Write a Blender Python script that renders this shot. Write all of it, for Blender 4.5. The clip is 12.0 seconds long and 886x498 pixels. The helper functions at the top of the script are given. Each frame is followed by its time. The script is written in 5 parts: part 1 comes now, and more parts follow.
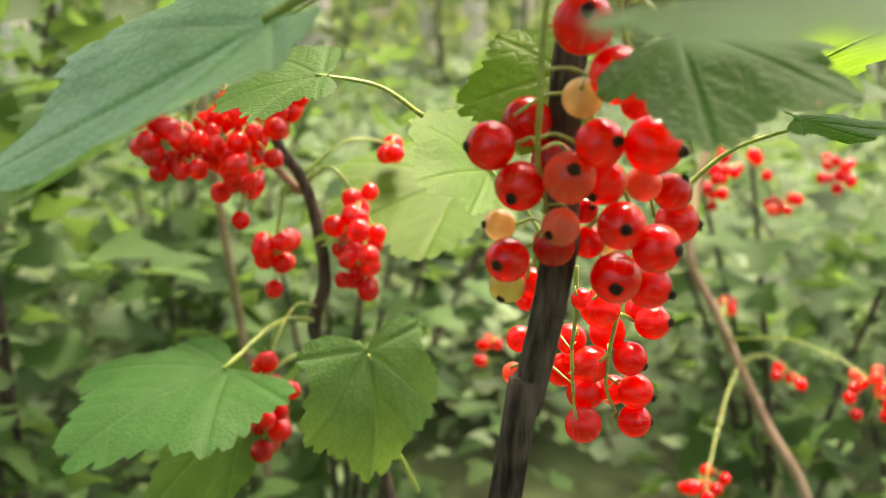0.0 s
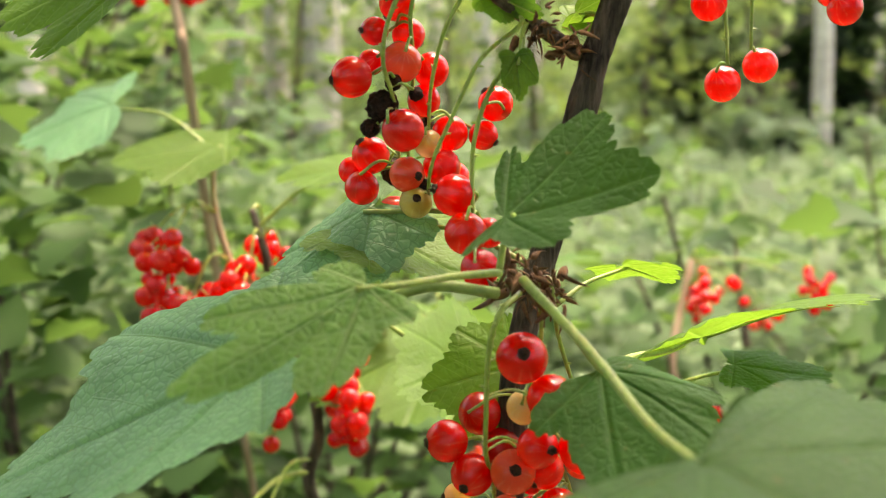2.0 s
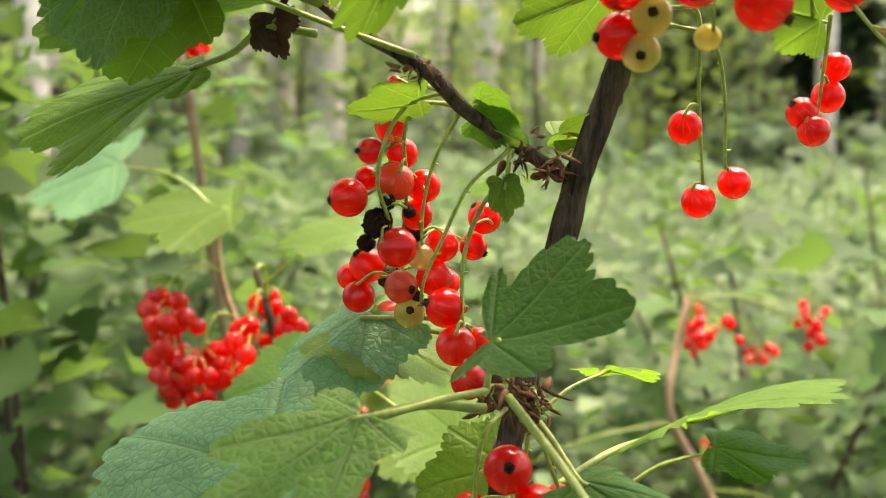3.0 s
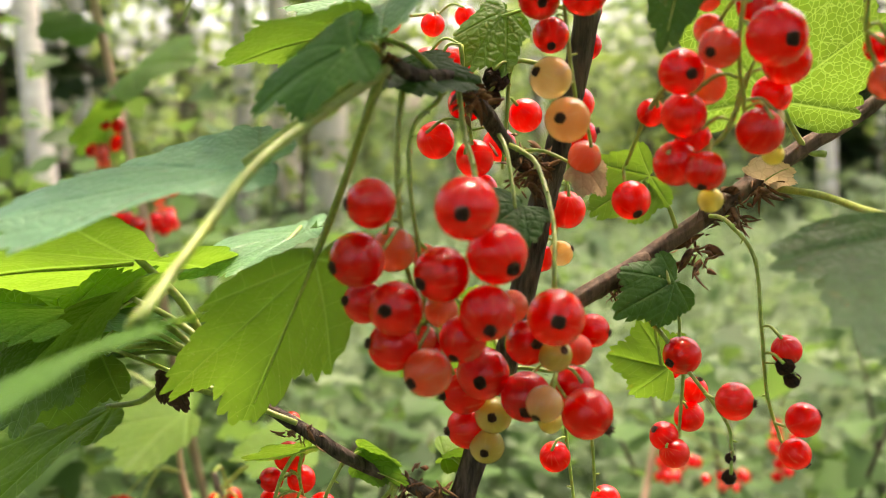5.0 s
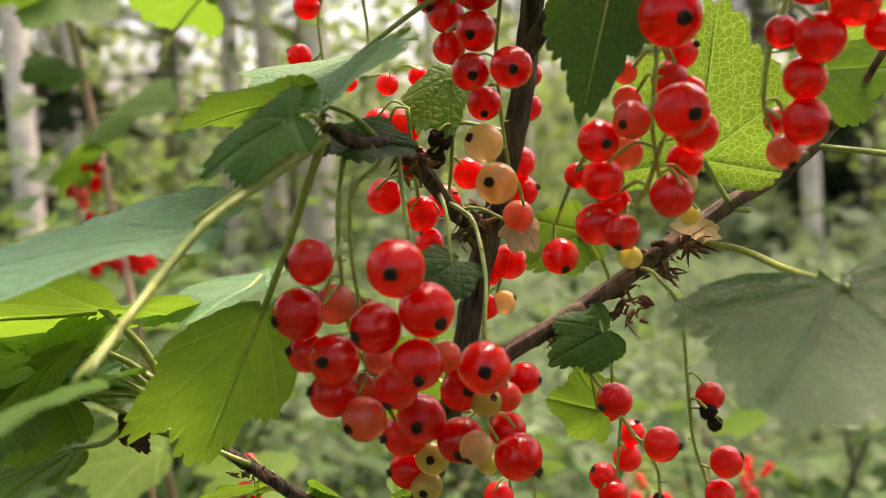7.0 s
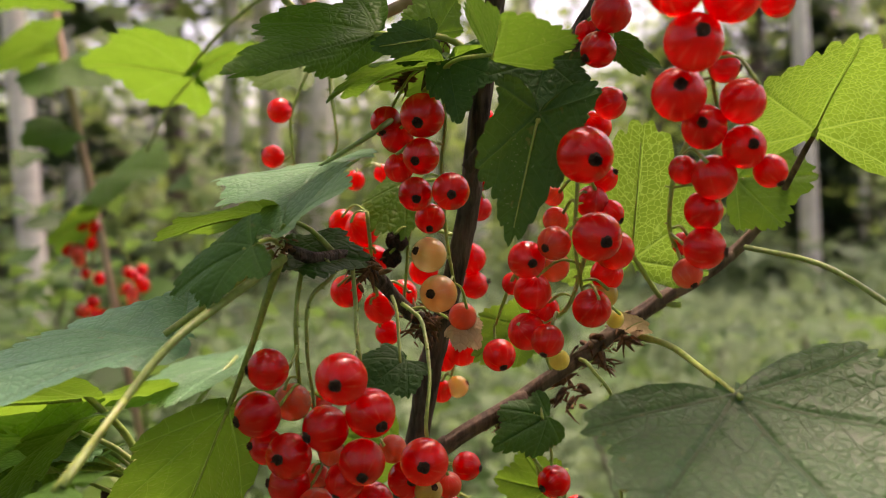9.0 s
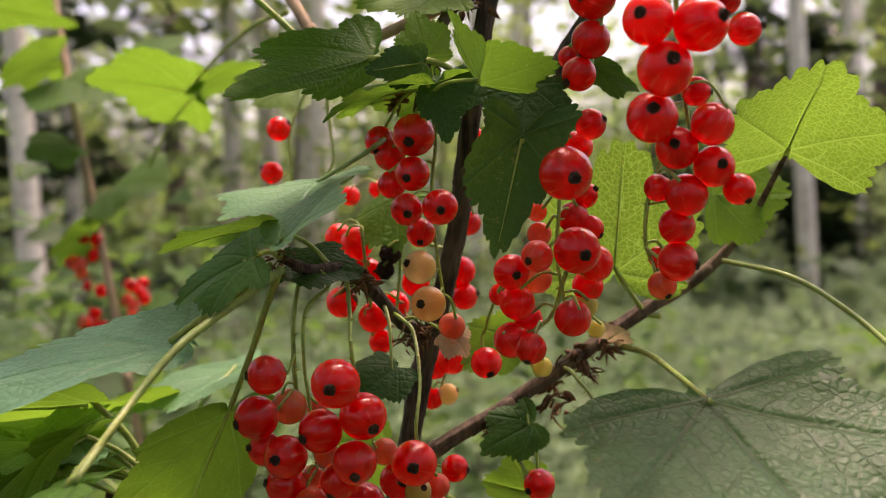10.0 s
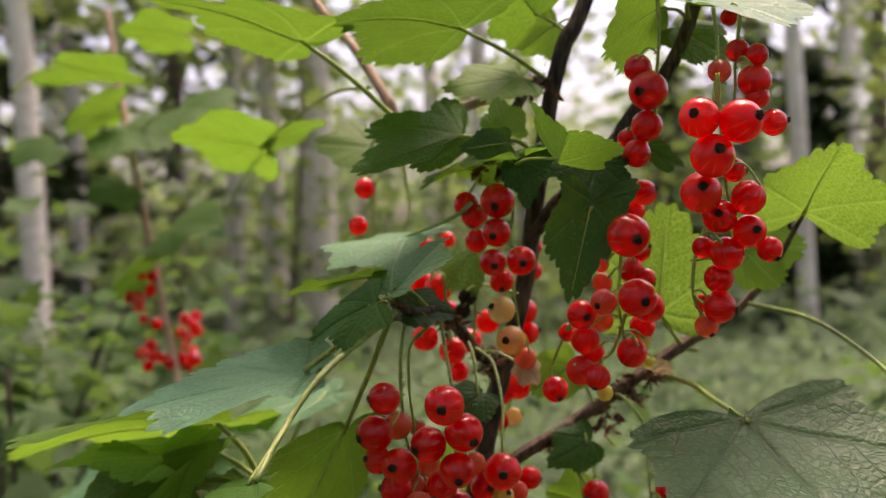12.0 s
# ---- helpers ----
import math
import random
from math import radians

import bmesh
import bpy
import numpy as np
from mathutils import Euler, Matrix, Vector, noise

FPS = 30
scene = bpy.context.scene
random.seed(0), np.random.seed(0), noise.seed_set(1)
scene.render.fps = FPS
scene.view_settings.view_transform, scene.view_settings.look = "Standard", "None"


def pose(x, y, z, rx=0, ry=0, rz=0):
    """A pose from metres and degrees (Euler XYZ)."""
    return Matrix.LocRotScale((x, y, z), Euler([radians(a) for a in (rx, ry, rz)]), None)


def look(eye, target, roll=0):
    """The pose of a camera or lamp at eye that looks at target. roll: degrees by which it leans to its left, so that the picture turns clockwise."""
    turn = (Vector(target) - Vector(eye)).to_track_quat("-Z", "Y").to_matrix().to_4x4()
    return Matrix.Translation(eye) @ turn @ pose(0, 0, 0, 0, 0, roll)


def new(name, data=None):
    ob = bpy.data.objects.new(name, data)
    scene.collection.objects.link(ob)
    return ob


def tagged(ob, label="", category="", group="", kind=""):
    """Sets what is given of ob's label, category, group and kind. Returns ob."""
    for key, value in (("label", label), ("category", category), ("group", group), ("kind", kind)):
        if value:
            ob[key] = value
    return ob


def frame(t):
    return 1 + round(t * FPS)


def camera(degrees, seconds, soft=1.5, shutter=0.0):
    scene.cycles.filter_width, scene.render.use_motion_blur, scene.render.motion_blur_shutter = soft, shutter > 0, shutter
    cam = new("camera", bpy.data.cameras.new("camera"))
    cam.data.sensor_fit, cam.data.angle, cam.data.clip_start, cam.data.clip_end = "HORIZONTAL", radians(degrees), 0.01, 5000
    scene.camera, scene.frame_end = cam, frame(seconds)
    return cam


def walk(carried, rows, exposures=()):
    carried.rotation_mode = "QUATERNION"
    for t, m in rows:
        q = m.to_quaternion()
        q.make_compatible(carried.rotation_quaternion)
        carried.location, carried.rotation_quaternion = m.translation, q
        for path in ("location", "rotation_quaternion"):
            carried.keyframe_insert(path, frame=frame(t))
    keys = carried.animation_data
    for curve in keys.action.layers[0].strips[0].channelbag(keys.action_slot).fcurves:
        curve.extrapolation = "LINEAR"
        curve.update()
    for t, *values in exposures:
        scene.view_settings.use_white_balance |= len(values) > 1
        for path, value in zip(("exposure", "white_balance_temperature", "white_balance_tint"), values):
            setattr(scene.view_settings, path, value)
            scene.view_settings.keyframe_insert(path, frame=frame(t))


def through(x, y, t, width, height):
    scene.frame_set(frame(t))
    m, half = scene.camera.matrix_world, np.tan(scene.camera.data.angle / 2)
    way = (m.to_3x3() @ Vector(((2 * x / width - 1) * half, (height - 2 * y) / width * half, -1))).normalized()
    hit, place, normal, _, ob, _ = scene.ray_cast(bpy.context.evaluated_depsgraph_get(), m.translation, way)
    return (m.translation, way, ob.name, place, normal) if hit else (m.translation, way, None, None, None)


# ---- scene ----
cam = camera(45.91, 12.0, soft=0.6)
cam.data.dof.use_dof, cam.data.dof.focus_distance, cam.data.dof.aperture_fstop = True, 0.265, 15.5
PATH = [
    (0, (0.00148, -0.00922, 0.75102), (0.0063, 1.9524, 0.3611), -0.03),
    (0.5, (0.00487, -0.01723, 0.75925), (0.0119, 1.9530, 0.4154), 0.63),
    (1, (0.00227, -0.02305, 0.77984), (0.0206, 1.9472, 0.4367), 0.73),
    (1.5, (0.01560, -0.02994, 0.80099), (-0.0107, 1.9446, 0.4837), 0.41),
    (2, (0.01080, -0.03582, 0.80999), (0.0017, 1.9408, 0.5051), 0.45),
    (2.5, (0.00790, -0.04329, 0.81990), (-0.0067, 1.9342, 0.5208), 0.56),
    (3, (0.01374, -0.04663, 0.83732), (-0.0038, 1.9314, 0.5422), 0.34),
    (3.5, (0.02130, -0.05636, 0.85446), (-0.0001, 1.9282, 0.6074), -0.23),
    (3.7, (0.02319, -0.06496, 0.86543), (0.0036, 1.9217, 0.6360), -0.24),
    (5.3, (0.04950, -0.06118, 0.91388), (0.0171, 1.9300, 0.7287), -1.90),
    (5.5, (0.04982, -0.06451, 0.91262), (0.0246, 1.9279, 0.7399), -1.94),
    (6, (0.04542, -0.07558, 0.91752), (0.0299, 1.9183, 0.7623), -1.64),
    (6.5, (0.04757, -0.07911, 0.91746), (0.0357, 1.9153, 0.7684), -1.37),
    (6.7, (0.05469, -0.07591, 0.91634), (0.0404, 1.9189, 0.7730), -1.51),
    (8.3, (0.06231, -0.08823, 0.93225), (0.0463, 1.9093, 0.8351), -0.80),
    (8.5, (0.06393, -0.08956, 0.93118), (0.0486, 1.9085, 0.8435), -0.89),
    (9, (0.07170, -0.10220, 0.93651), (0.0559, 1.8964, 0.8624), -1.29),
    (9.5, (0.07149, -0.10913, 0.93674), (0.0609, 1.8900, 0.8792), -1.27),
    (10, (0.07402, -0.11641, 0.93675), (0.0619, 1.8830, 0.8886), -1.14),
    (10.5, (0.07061, -0.12156, 0.93722), (0.0618, 1.8780, 0.8972), -1.10),
    (11, (0.07560, -0.13177, 0.94214), (0.0641, 1.8681, 0.9223), -1.21),
    (11.5, (0.06307, -0.15253, 0.94399), (0.0572, 1.8475, 0.9455), -1.18),
    (12, (0.04918, -0.17386, 0.94358), (0.0408, 1.8261, 0.9526), -1.01),
]
EXPOSURES = [(0.0, 2.72, 7600, 19), (1.5, 2.68, 7700, 17), (3.5, 2.6, 7600, 16), (5.5, 2.46, 7700, 21), (9.5, 1.72, 7500, 33), (11.0, 1.7, 7300, 33), (12.0, 1.52, 7200, 32)]
walk(cam, [(t, look(eye, target, roll)) for t, eye, target, roll in PATH], EXPOSURES)

# ---- light: hazy daylight falling through a thin canopy of unseen, added trees ----
world = bpy.data.worlds.new("world")
scene.world = world
world.use_nodes = True
sky = world.node_tree.nodes.new("ShaderNodeTexSky")
sky.sky_type, sky.sun_disc = "NISHITA", False
sky.sun_elevation, sky.sun_rotation = radians(73), radians(35)
sky.air_density, sky.dust_density, sky.ozone_density = 1.0, 7.0, 1.0
world.node_tree.links.new(sky.outputs[0], world.node_tree.nodes["Background"].inputs[0])
world.node_tree.nodes["Background"].inputs[1].default_value = 0.135
sun = new("sun", bpy.data.lights.new("sun", "SUN"))
sun.data.energy, sun.data.angle, sun.data.color = 1.05, radians(14), (1.0, 0.90, 0.78)
sun.matrix_world = look((0.8, 1.15, 4.6), (0, 0, 0))


# ---- materials ----
def material(name):
    m = bpy.data.materials.new(name)
    m.use_nodes = True
    return m, m.node_tree.nodes, m.node_tree.links, m.node_tree.nodes["Principled BSDF"]


def math_node(nodes, links, op, a, b=None, c=None, clamp=False):
    n = nodes.new("ShaderNodeMath")
    n.operation, n.use_clamp = op, clamp
    for i, v in enumerate((a, b, c)):
        if v is None:
            continue
        if isinstance(v, (int, float)):
            n.inputs[i].default_value = v
        else:
            links.new(v, n.inputs[i])
    return n.outputs[0]


def smooth_step(nodes, links, v, lo, hi, a=0.0, b=1.0):
    n = nodes.new("ShaderNodeMapRange")
    n.interpolation_type = "SMOOTHSTEP"
    links.new(v, n.inputs["Value"])
    for key, val in (("From Min", lo), ("From Max", hi), ("To Min", a), ("To Max", b)):
        n.inputs[key].default_value = val
    return n.outputs[0]


def blend(nodes, links, fac, a, b, mode="MIX"):
    n = nodes.new("ShaderNodeMix")
    n.data_type, n.blend_type = "RGBA", mode
    for sock, v in ((n.inputs["Factor"], fac), (n.inputs[6], a), (n.inputs[7], b)):
        if isinstance(v, (int, float)):
            sock.default_value = v
        elif isinstance(v, tuple):
            sock.default_value = (*v, 1.0)
        else:
            links.new(v, sock)
    return n.outputs[2]


def noise_tex(nodes, links, coords, scale, detail=4.0, rough=0.55, stretch=None):
    if stretch:
        mp = nodes.new("ShaderNodeMapping")
        mp.inputs["Scale"].default_value = stretch
        links.new(coords, mp.inputs["Vector"])
        coords = mp.outputs[0]
    n = nodes.new("ShaderNodeTexNoise")
    n.inputs["Scale"].default_value, n.inputs["Detail"].default_value, n.inputs["Roughness"].default_value = scale, detail, rough
    links.new(coords, n.inputs["Vector"])
    return n.outputs["Fac"]


def bump(nodes, links, bsdf, height, strength, distance):
    b = nodes.new("ShaderNodeBump")
    b.inputs["Strength"].default_value, b.inputs["Distance"].default_value = strength, distance
    links.new(height, b.inputs["Height"])
    links.new(b.outputs[0], bsdf.inputs["Normal"])
    return b.outputs[0]


def leaf_material(name, top, through, vein, rough, share, relief, lit=0.55, gloss=0.22, cells_per=420):
    """Leaf blade: main veins, side veins and a fine net, glossy on top and letting light through."""
    m, nodes, links, bsdf = material(name)
    f = lambda op, *a, **k: math_node(nodes, links, op, *a, **k)
    va, vb = nodes.new("ShaderNodeAttribute"), nodes.new("ShaderNodeAttribute")
    va.attribute_name, vb.attribute_name = "along", "across"
    off = f("ABSOLUTE", vb.outputs["Fac"])
    width = f("MULTIPLY_ADD", va.outputs["Fac"], -0.009, 0.013)
    main = smooth_step(nodes, links, f("DIVIDE", off, width), 0.25, 1.1, 1.0, 0.0)
    sway = f("MULTIPLY_ADD", noise_tex(nodes, links, nodes.new("ShaderNodeTexCoord").outputs["Object"], 120, 2), 0.045, f("MULTIPLY_ADD", off, -0.62, va.outputs["Fac"]))
    step = f("FRACT", f("MULTIPLY", f("SUBTRACT", sway, f("MULTIPLY", f("MULTIPLY", off, off), 0.6)), 6.0))
    side = smooth_step(nodes, links, f("ABSOLUTE", f("SUBTRACT", step, 0.5)), 0.006, 0.036, 1.0, 0.0)
    coords = nodes.new("ShaderNodeTexCoord").outputs["Object"]
    cells = nodes.new("ShaderNodeTexVoronoi")
    cells.feature = "DISTANCE_TO_EDGE"
    cells.inputs["Scale"].default_value = cells_per
    warp = nodes.new("ShaderNodeTexNoise")
    warp.inputs["Scale"].default_value = 260
    links.new(coords, warp.inputs["Vector"])
    shift = nodes.new("ShaderNodeVectorMath")
    shift.operation = "MULTIPLY_ADD"
    shift.inputs[1].default_value = (0.0007, 0.0007, 0.0007)
    links.new(warp.outputs["Color"], shift.inputs[0])
    links.new(coords, shift.inputs[2])
    links.new(shift.outputs[0], cells.inputs["Vector"])
    net = smooth_step(nodes, links, cells.outputs["Distance"], 0.005, 0.085, 1.0, 0.0)
    pillow = smooth_step(nodes, links, cells.outputs["Distance"], 0.0, 0.30)
    lines = f("MAXIMUM", main, f("MAXIMUM", f("MULTIPLY", side, 0.75), f("MULTIPLY", net, 0.52)))
    blotch = noise_tex(nodes, links, coords, 90, 5)
    fine = noise_tex(nodes, links, coords, 900, 3)
    info = nodes.new("ShaderNodeObjectInfo").outputs["Random"]
    tone = smooth_step(nodes, links, f("ADD", f("MULTIPLY", blotch, 0.7), f("MULTIPLY", info, 0.5)), 0.3, 0.95)
    dark = tuple(c * 0.62 for c in top)
    base = blend(nodes, links, tone, dark, top)
    base = blend(nodes, links, f("MULTIPLY", lines, 0.75), base, vein)
    speck = smooth_step(nodes, links, noise_tex(nodes, links, coords, 260, 2), 0.70, 0.76)
    base = blend(nodes, links, f("MULTIPLY", speck, 0.5), base, (0.20, 0.15, 0.06))
    dust = smooth_step(nodes, links, f("ADD", noise_tex(nodes, links, coords, 1500, 2), f("MULTIPLY", noise_tex(nodes, links, coords, 70, 2), 0.35)), 0.90, 0.95)
    base = blend(nodes, links, f("MULTIPLY", dust, 0.35), base, (0.55, 0.58, 0.48))
    links.new(base, bsdf.inputs["Base Color"])
    links.new(f("MULTIPLY_ADD", fine, 0.25, rough - 0.12), bsdf.inputs["Roughness"])
    bsdf.inputs["Specular IOR Level"].default_value = gloss
    height = f("ADD", f("ADD", f("MULTIPLY", f("MAXIMUM", main, f("MULTIPLY", side, 0.5)), -1.0), f("MULTIPLY", pillow, 0.42)), f("MULTIPLY", fine, 0.22))
    bump(nodes, links, bsdf, height, relief, 0.0010)
    thin = nodes.new("ShaderNodeBsdfTranslucent")
    glow = blend(nodes, links, tone, tuple(c * 0.72 for c in through), through)
    glow = blend(nodes, links, f("MULTIPLY", net, 0.45), glow, tuple(min(1, c * lit + (0.10 if lit > 1 else 0)) for c in through))
    glow = blend(nodes, links, f("MULTIPLY", f("MAXIMUM", main, f("MULTIPLY", side, 0.6)), 0.40), glow, tuple(min(1, c * 1.35 + 0.08) for c in through))
    links.new(glow, thin.inputs["Color"])
    mix = nodes.new("ShaderNodeMixShader")
    mix.inputs[0].default_value = share
    links.new(bsdf.outputs[0], mix.inputs[1])
    links.new(thin.outputs[0], mix.inputs[2])
    links.new(mix.outputs[0], nodes["Material Output"].inputs["Surface"])
    return m


LEAF = {
    "g": leaf_material("leaf_green", (0.066, 0.172, 0.030), (0.20, 0.41, 0.03), (0.040, 0.100, 0.022), 0.50, 0.42, 0.6, gloss=0.18),
    "b": leaf_material("leaf_bluish", (0.140, 0.320, 0.155), (0.26, 0.52, 0.07), (0.040, 0.120, 0.045), 0.40, 0.26, 0.4, gloss=0.35),
    # Waxy bloom, its colour lightened further to carry reflected sky sheen.
    "c": leaf_material("leaf_waxy_sheen", (0.170, 0.400, 0.230), (0.28, 0.52, 0.10), (0.055, 0.150, 0.070), 0.40, 0.22, 0.4, gloss=0.3),
    "p": leaf_material("leaf_worn", (0.165, 0.330, 0.090), (0.30, 0.54, 0.07), (0.360, 0.480, 0.240), 0.50, 0.36, 0.8, gloss=0.15),
    "d": leaf_material("leaf_dark", (0.036, 0.122, 0.028), (0.18, 0.38, 0.03), (0.060, 0.140, 0.045), 0.52, 0.28, 0.4, gloss=0.12),
    # Darker copy of the dark leaf; shade of overlapping leaves is in the colour.
    "k": leaf_material("leaf_shade_tinted", (0.032, 0.098, 0.026), (0.09, 0.20, 0.02), (0.055, 0.130, 0.042), 0.50, 0.18, 0.5, gloss=0.12),
    "s": leaf_material("leaf_near", (0.085, 0.185, 0.060), (0.22, 0.40, 0.05), (0.040, 0.095, 0.030), 0.48, 0.34, 0.4, gloss=0.15),
    "v": leaf_material("leaf_old", (0.056, 0.160, 0.054), (0.22, 0.38, 0.04), (0.008, 0.022, 0.007), 0.42, 0.22, 0.42, gloss=0.22, cells_per=420),
    "t": leaf_material("dry_bract", (0.74, 0.56, 0.36), (0.75, 0.55, 0.32), (0.36, 0.24, 0.13), 0.7, 0.4, 0.6),
    "w": leaf_material("withered_leaf", (0.070, 0.040, 0.026), (0.10, 0.05, 0.03), (0.04, 0.025, 0.018), 0.8, 0.1, 1.0),
    "y": leaf_material("leaf_yellowish", (0.098, 0.210, 0.028), (0.23, 0.44, 0.033), (0.15, 0.26, 0.05), 0.50, 0.44, 0.40),
    "n": leaf_material("leaf_netted", (0.074, 0.152, 0.024), (0.19, 0.36, 0.028), (0.22, 0.33, 0.08), 0.50, 0.42, 0.5, lit=1.45, cells_per=560),
}


def berry_material(name, skin, deep, rib, sss, rough, clear=0.55):
    """Currant skin: a translucent juicy body with faint ribs from pole to pole."""
    m, nodes, links, bsdf = material(name)
    f = lambda op, *a, **k: math_node(nodes, links, op, *a, **k)
    coords = nodes.new("ShaderNodeTexCoord").outputs["Object"]
    xyz = nodes.new("ShaderNodeSeparateXYZ")
    links.new(coords, xyz.inputs[0])
    turn = f("ARCTAN2", xyz.outputs[1], xyz.outputs[0])
    wob = noise_tex(nodes, links, coords, 2.0, 2)
    ribs = f("POWER", f("ABSOLUTE", f("SINE", f("ADD", f("MULTIPLY", turn, 6.0), f("MULTIPLY", wob, 1.2)))), 14.0)
    ribs = f("MULTIPLY", ribs, smooth_step(nodes, links, noise_tex(nodes, links, coords, 1.6, 2), 0.40, 0.72))
    info = nodes.new("ShaderNodeObjectInfo").outputs["Random"]
    cloud = noise_tex(nodes, links, coords, 1.5, 3)
    tone = smooth_step(nodes, links, f("ADD", f("MULTIPLY", cloud, 0.6), f("MULTIPLY", info, 0.6)), 0.25, 0.95)
    base = blend(nodes, links, tone, deep, skin)
    base = blend(nodes, links, f("MULTIPLY", ribs, 0.42), base, rib)
    links.new(base, bsdf.inputs["Base Color"])
    bsdf.inputs["Subsurface Weight"].default_value = 1.0
    bsdf.inputs["Subsurface Radius"].default_value = sss
    bsdf.inputs["Subsurface Scale"].default_value = 0.008
    bsdf.inputs["Transmission Weight"].default_value = clear
    bsdf.inputs["Roughness"].default_value = rough
    bsdf.inputs["IOR"].default_value = 1.36
    bsdf.inputs["Specular IOR Level"].default_value = 0.0
    bsdf.inputs["Coat Weight"].default_value = 1.0
    bsdf.inputs["Coat IOR"].default_value = 1.42
    bsdf.inputs["Coat Roughness"].default_value = 0.0
    bump(nodes, links, bsdf, f("ADD", noise_tex(nodes, links, coords, 14, 3), f("MULTIPLY", ribs, 0.6)), 0.02, 0.05)
    flesh = nodes.new("ShaderNodeBsdfTranslucent")
    links.new(base, flesh.inputs["Color"])
    mix = nodes.new("ShaderNodeMixShader")
    mix.inputs[0].default_value = 0.22
    links.new(bsdf.outputs[0], mix.inputs[1])
    links.new(flesh.outputs[0], mix.inputs[2])
    links.new(mix.outputs[0], nodes["Material Output"].inputs["Surface"])
    return m


BERRY = {
    "r": berry_material("currant_red", (0.95, 0.012, 0.008), (0.86, 0.006, 0.006), (0.98, 0.20, 0.13), (1.0, 0.14, 0.08), 0.18),
    "d": berry_material("currant_dark_red", (0.75, 0.012, 0.016), (0.55, 0.008, 0.012), (0.80, 0.10, 0.08), (1.0, 0.12, 0.09), 0.18),
    "o": berry_material("currant_half_ripe", (0.92, 0.17, 0.08), (0.85, 0.08, 0.04), (0.95, 0.45, 0.30), (1.0, 0.35, 0.20), 0.32),
    "p": berry_material("currant_pale", (0.86, 0.62, 0.26), (0.82, 0.50, 0.20), (0.92, 0.78, 0.45), (1.0, 0.75, 0.35), 0.32),
    "y": berry_material("currant_amber", (0.86, 0.44, 0.14), (0.80, 0.34, 0.10), (0.92, 0.66, 0.34), (1.0, 0.6, 0.28), 0.32),
    "g": berry_material("currant_unripe", (0.62, 0.55, 0.14), (0.55, 0.44, 0.12), (0.75, 0.72, 0.30), (0.9, 0.8, 0.3), 0.32),
}


def plain_material(name, light, dark, scale, rough, relief, stretch=None, sss=0.0, distance=0.0005):
    m, nodes, links, bsdf = material(name)
    coords = nodes.new("ShaderNodeTexCoord").outputs["Object"]
    grain = noise_tex(nodes, links, coords, scale, 6, 0.6, stretch)
    wide = noise_tex(nodes, links, coords, scale * 0.17, 3)
    tone = smooth_step(nodes, links, math_node(nodes, links, "ADD", math_node(nodes, links, "MULTIPLY", grain, 0.6), math_node(nodes, links, "MULTIPLY", wide, 0.4)), 0.32, 0.68)
    links.new(blend(nodes, links, tone, dark, light), bsdf.inputs["Base Color"])
    bsdf.inputs["Roughness"].default_value, bsdf.inputs["Specular IOR Level"].default_value = rough, 0.5 if rough < 0.6 else 0.2
    if sss:
        bsdf.inputs["Subsurface Weight"].default_value, bsdf.inputs["Subsurface Scale"].default_value = sss, 0.0015
        bsdf.inputs["Subsurface Radius"].default_value = (0.6, 1.0, 0.3)
    bump(nodes, links, bsdf, grain, relief, distance)
    return m


BARK = plain_material("currant_bark", (0.140, 0.108, 0.086), (0.008, 0.006, 0.005), 520, 0.75, 1.0, (1.0, 1.0, 0.10), distance=0.002)
SIDE_BARK = plain_material("young_bark", (0.200, 0.140, 0.095), (0.045, 0.030, 0.022), 420, 0.7, 0.8, (1.0, 1.0, 0.2), distance=0.001)
STALK = plain_material("green_stalk", (0.34, 0.42, 0.10), (0.17, 0.24, 0.05), 700, 0.42, 0.25, None, 0.4)
PALE_STALK = plain_material("pale_stalk", (0.25, 0.345, 0.09), (0.15, 0.215, 0.05), 500, 0.45, 0.3, None, 0.3)
SCALE = plain_material("dry_bud_scale", (0.24, 0.125, 0.060), (0.055, 0.030, 0.020), 700, 0.8, 0.6)
CALYX = plain_material("dry_flower_tip", (0.150, 0.085, 0.050), (0.020, 0.014, 0.011), 6, 0.85, 0.8, None, 0.0, 0.1)
WITHERED = plain_material("withered_currant", (0.110, 0.050, 0.034), (0.022, 0.014, 0.012), 3, 0.7, 1.0, None, 0.0, 0.25)
BIRCH = plain_material("birch_bark", (0.86, 0.82, 0.75), (0.52, 0.47, 0.41), 9, 0.8, 0.5, (1.0, 1.0, 3.2), distance=0.01)
PINE = plain_material("dark_bark", (0.16, 0.12, 0.09), (0.045, 0.035, 0.028), 12, 0.9, 0.8, (1.0, 1.0, 0.3), distance=0.02)
TWIG = plain_material("dry_twig", (0.46, 0.34, 0.24), (0.22, 0.15, 0.10), 90, 0.75, 0.4, (1, 1, 0.3))
SOIL = plain_material("forest_soil", (0.062, 0.098, 0.040), (0.032, 0.038, 0.018), 7, 0.95, 0.8, None, 0.0, 0.03)


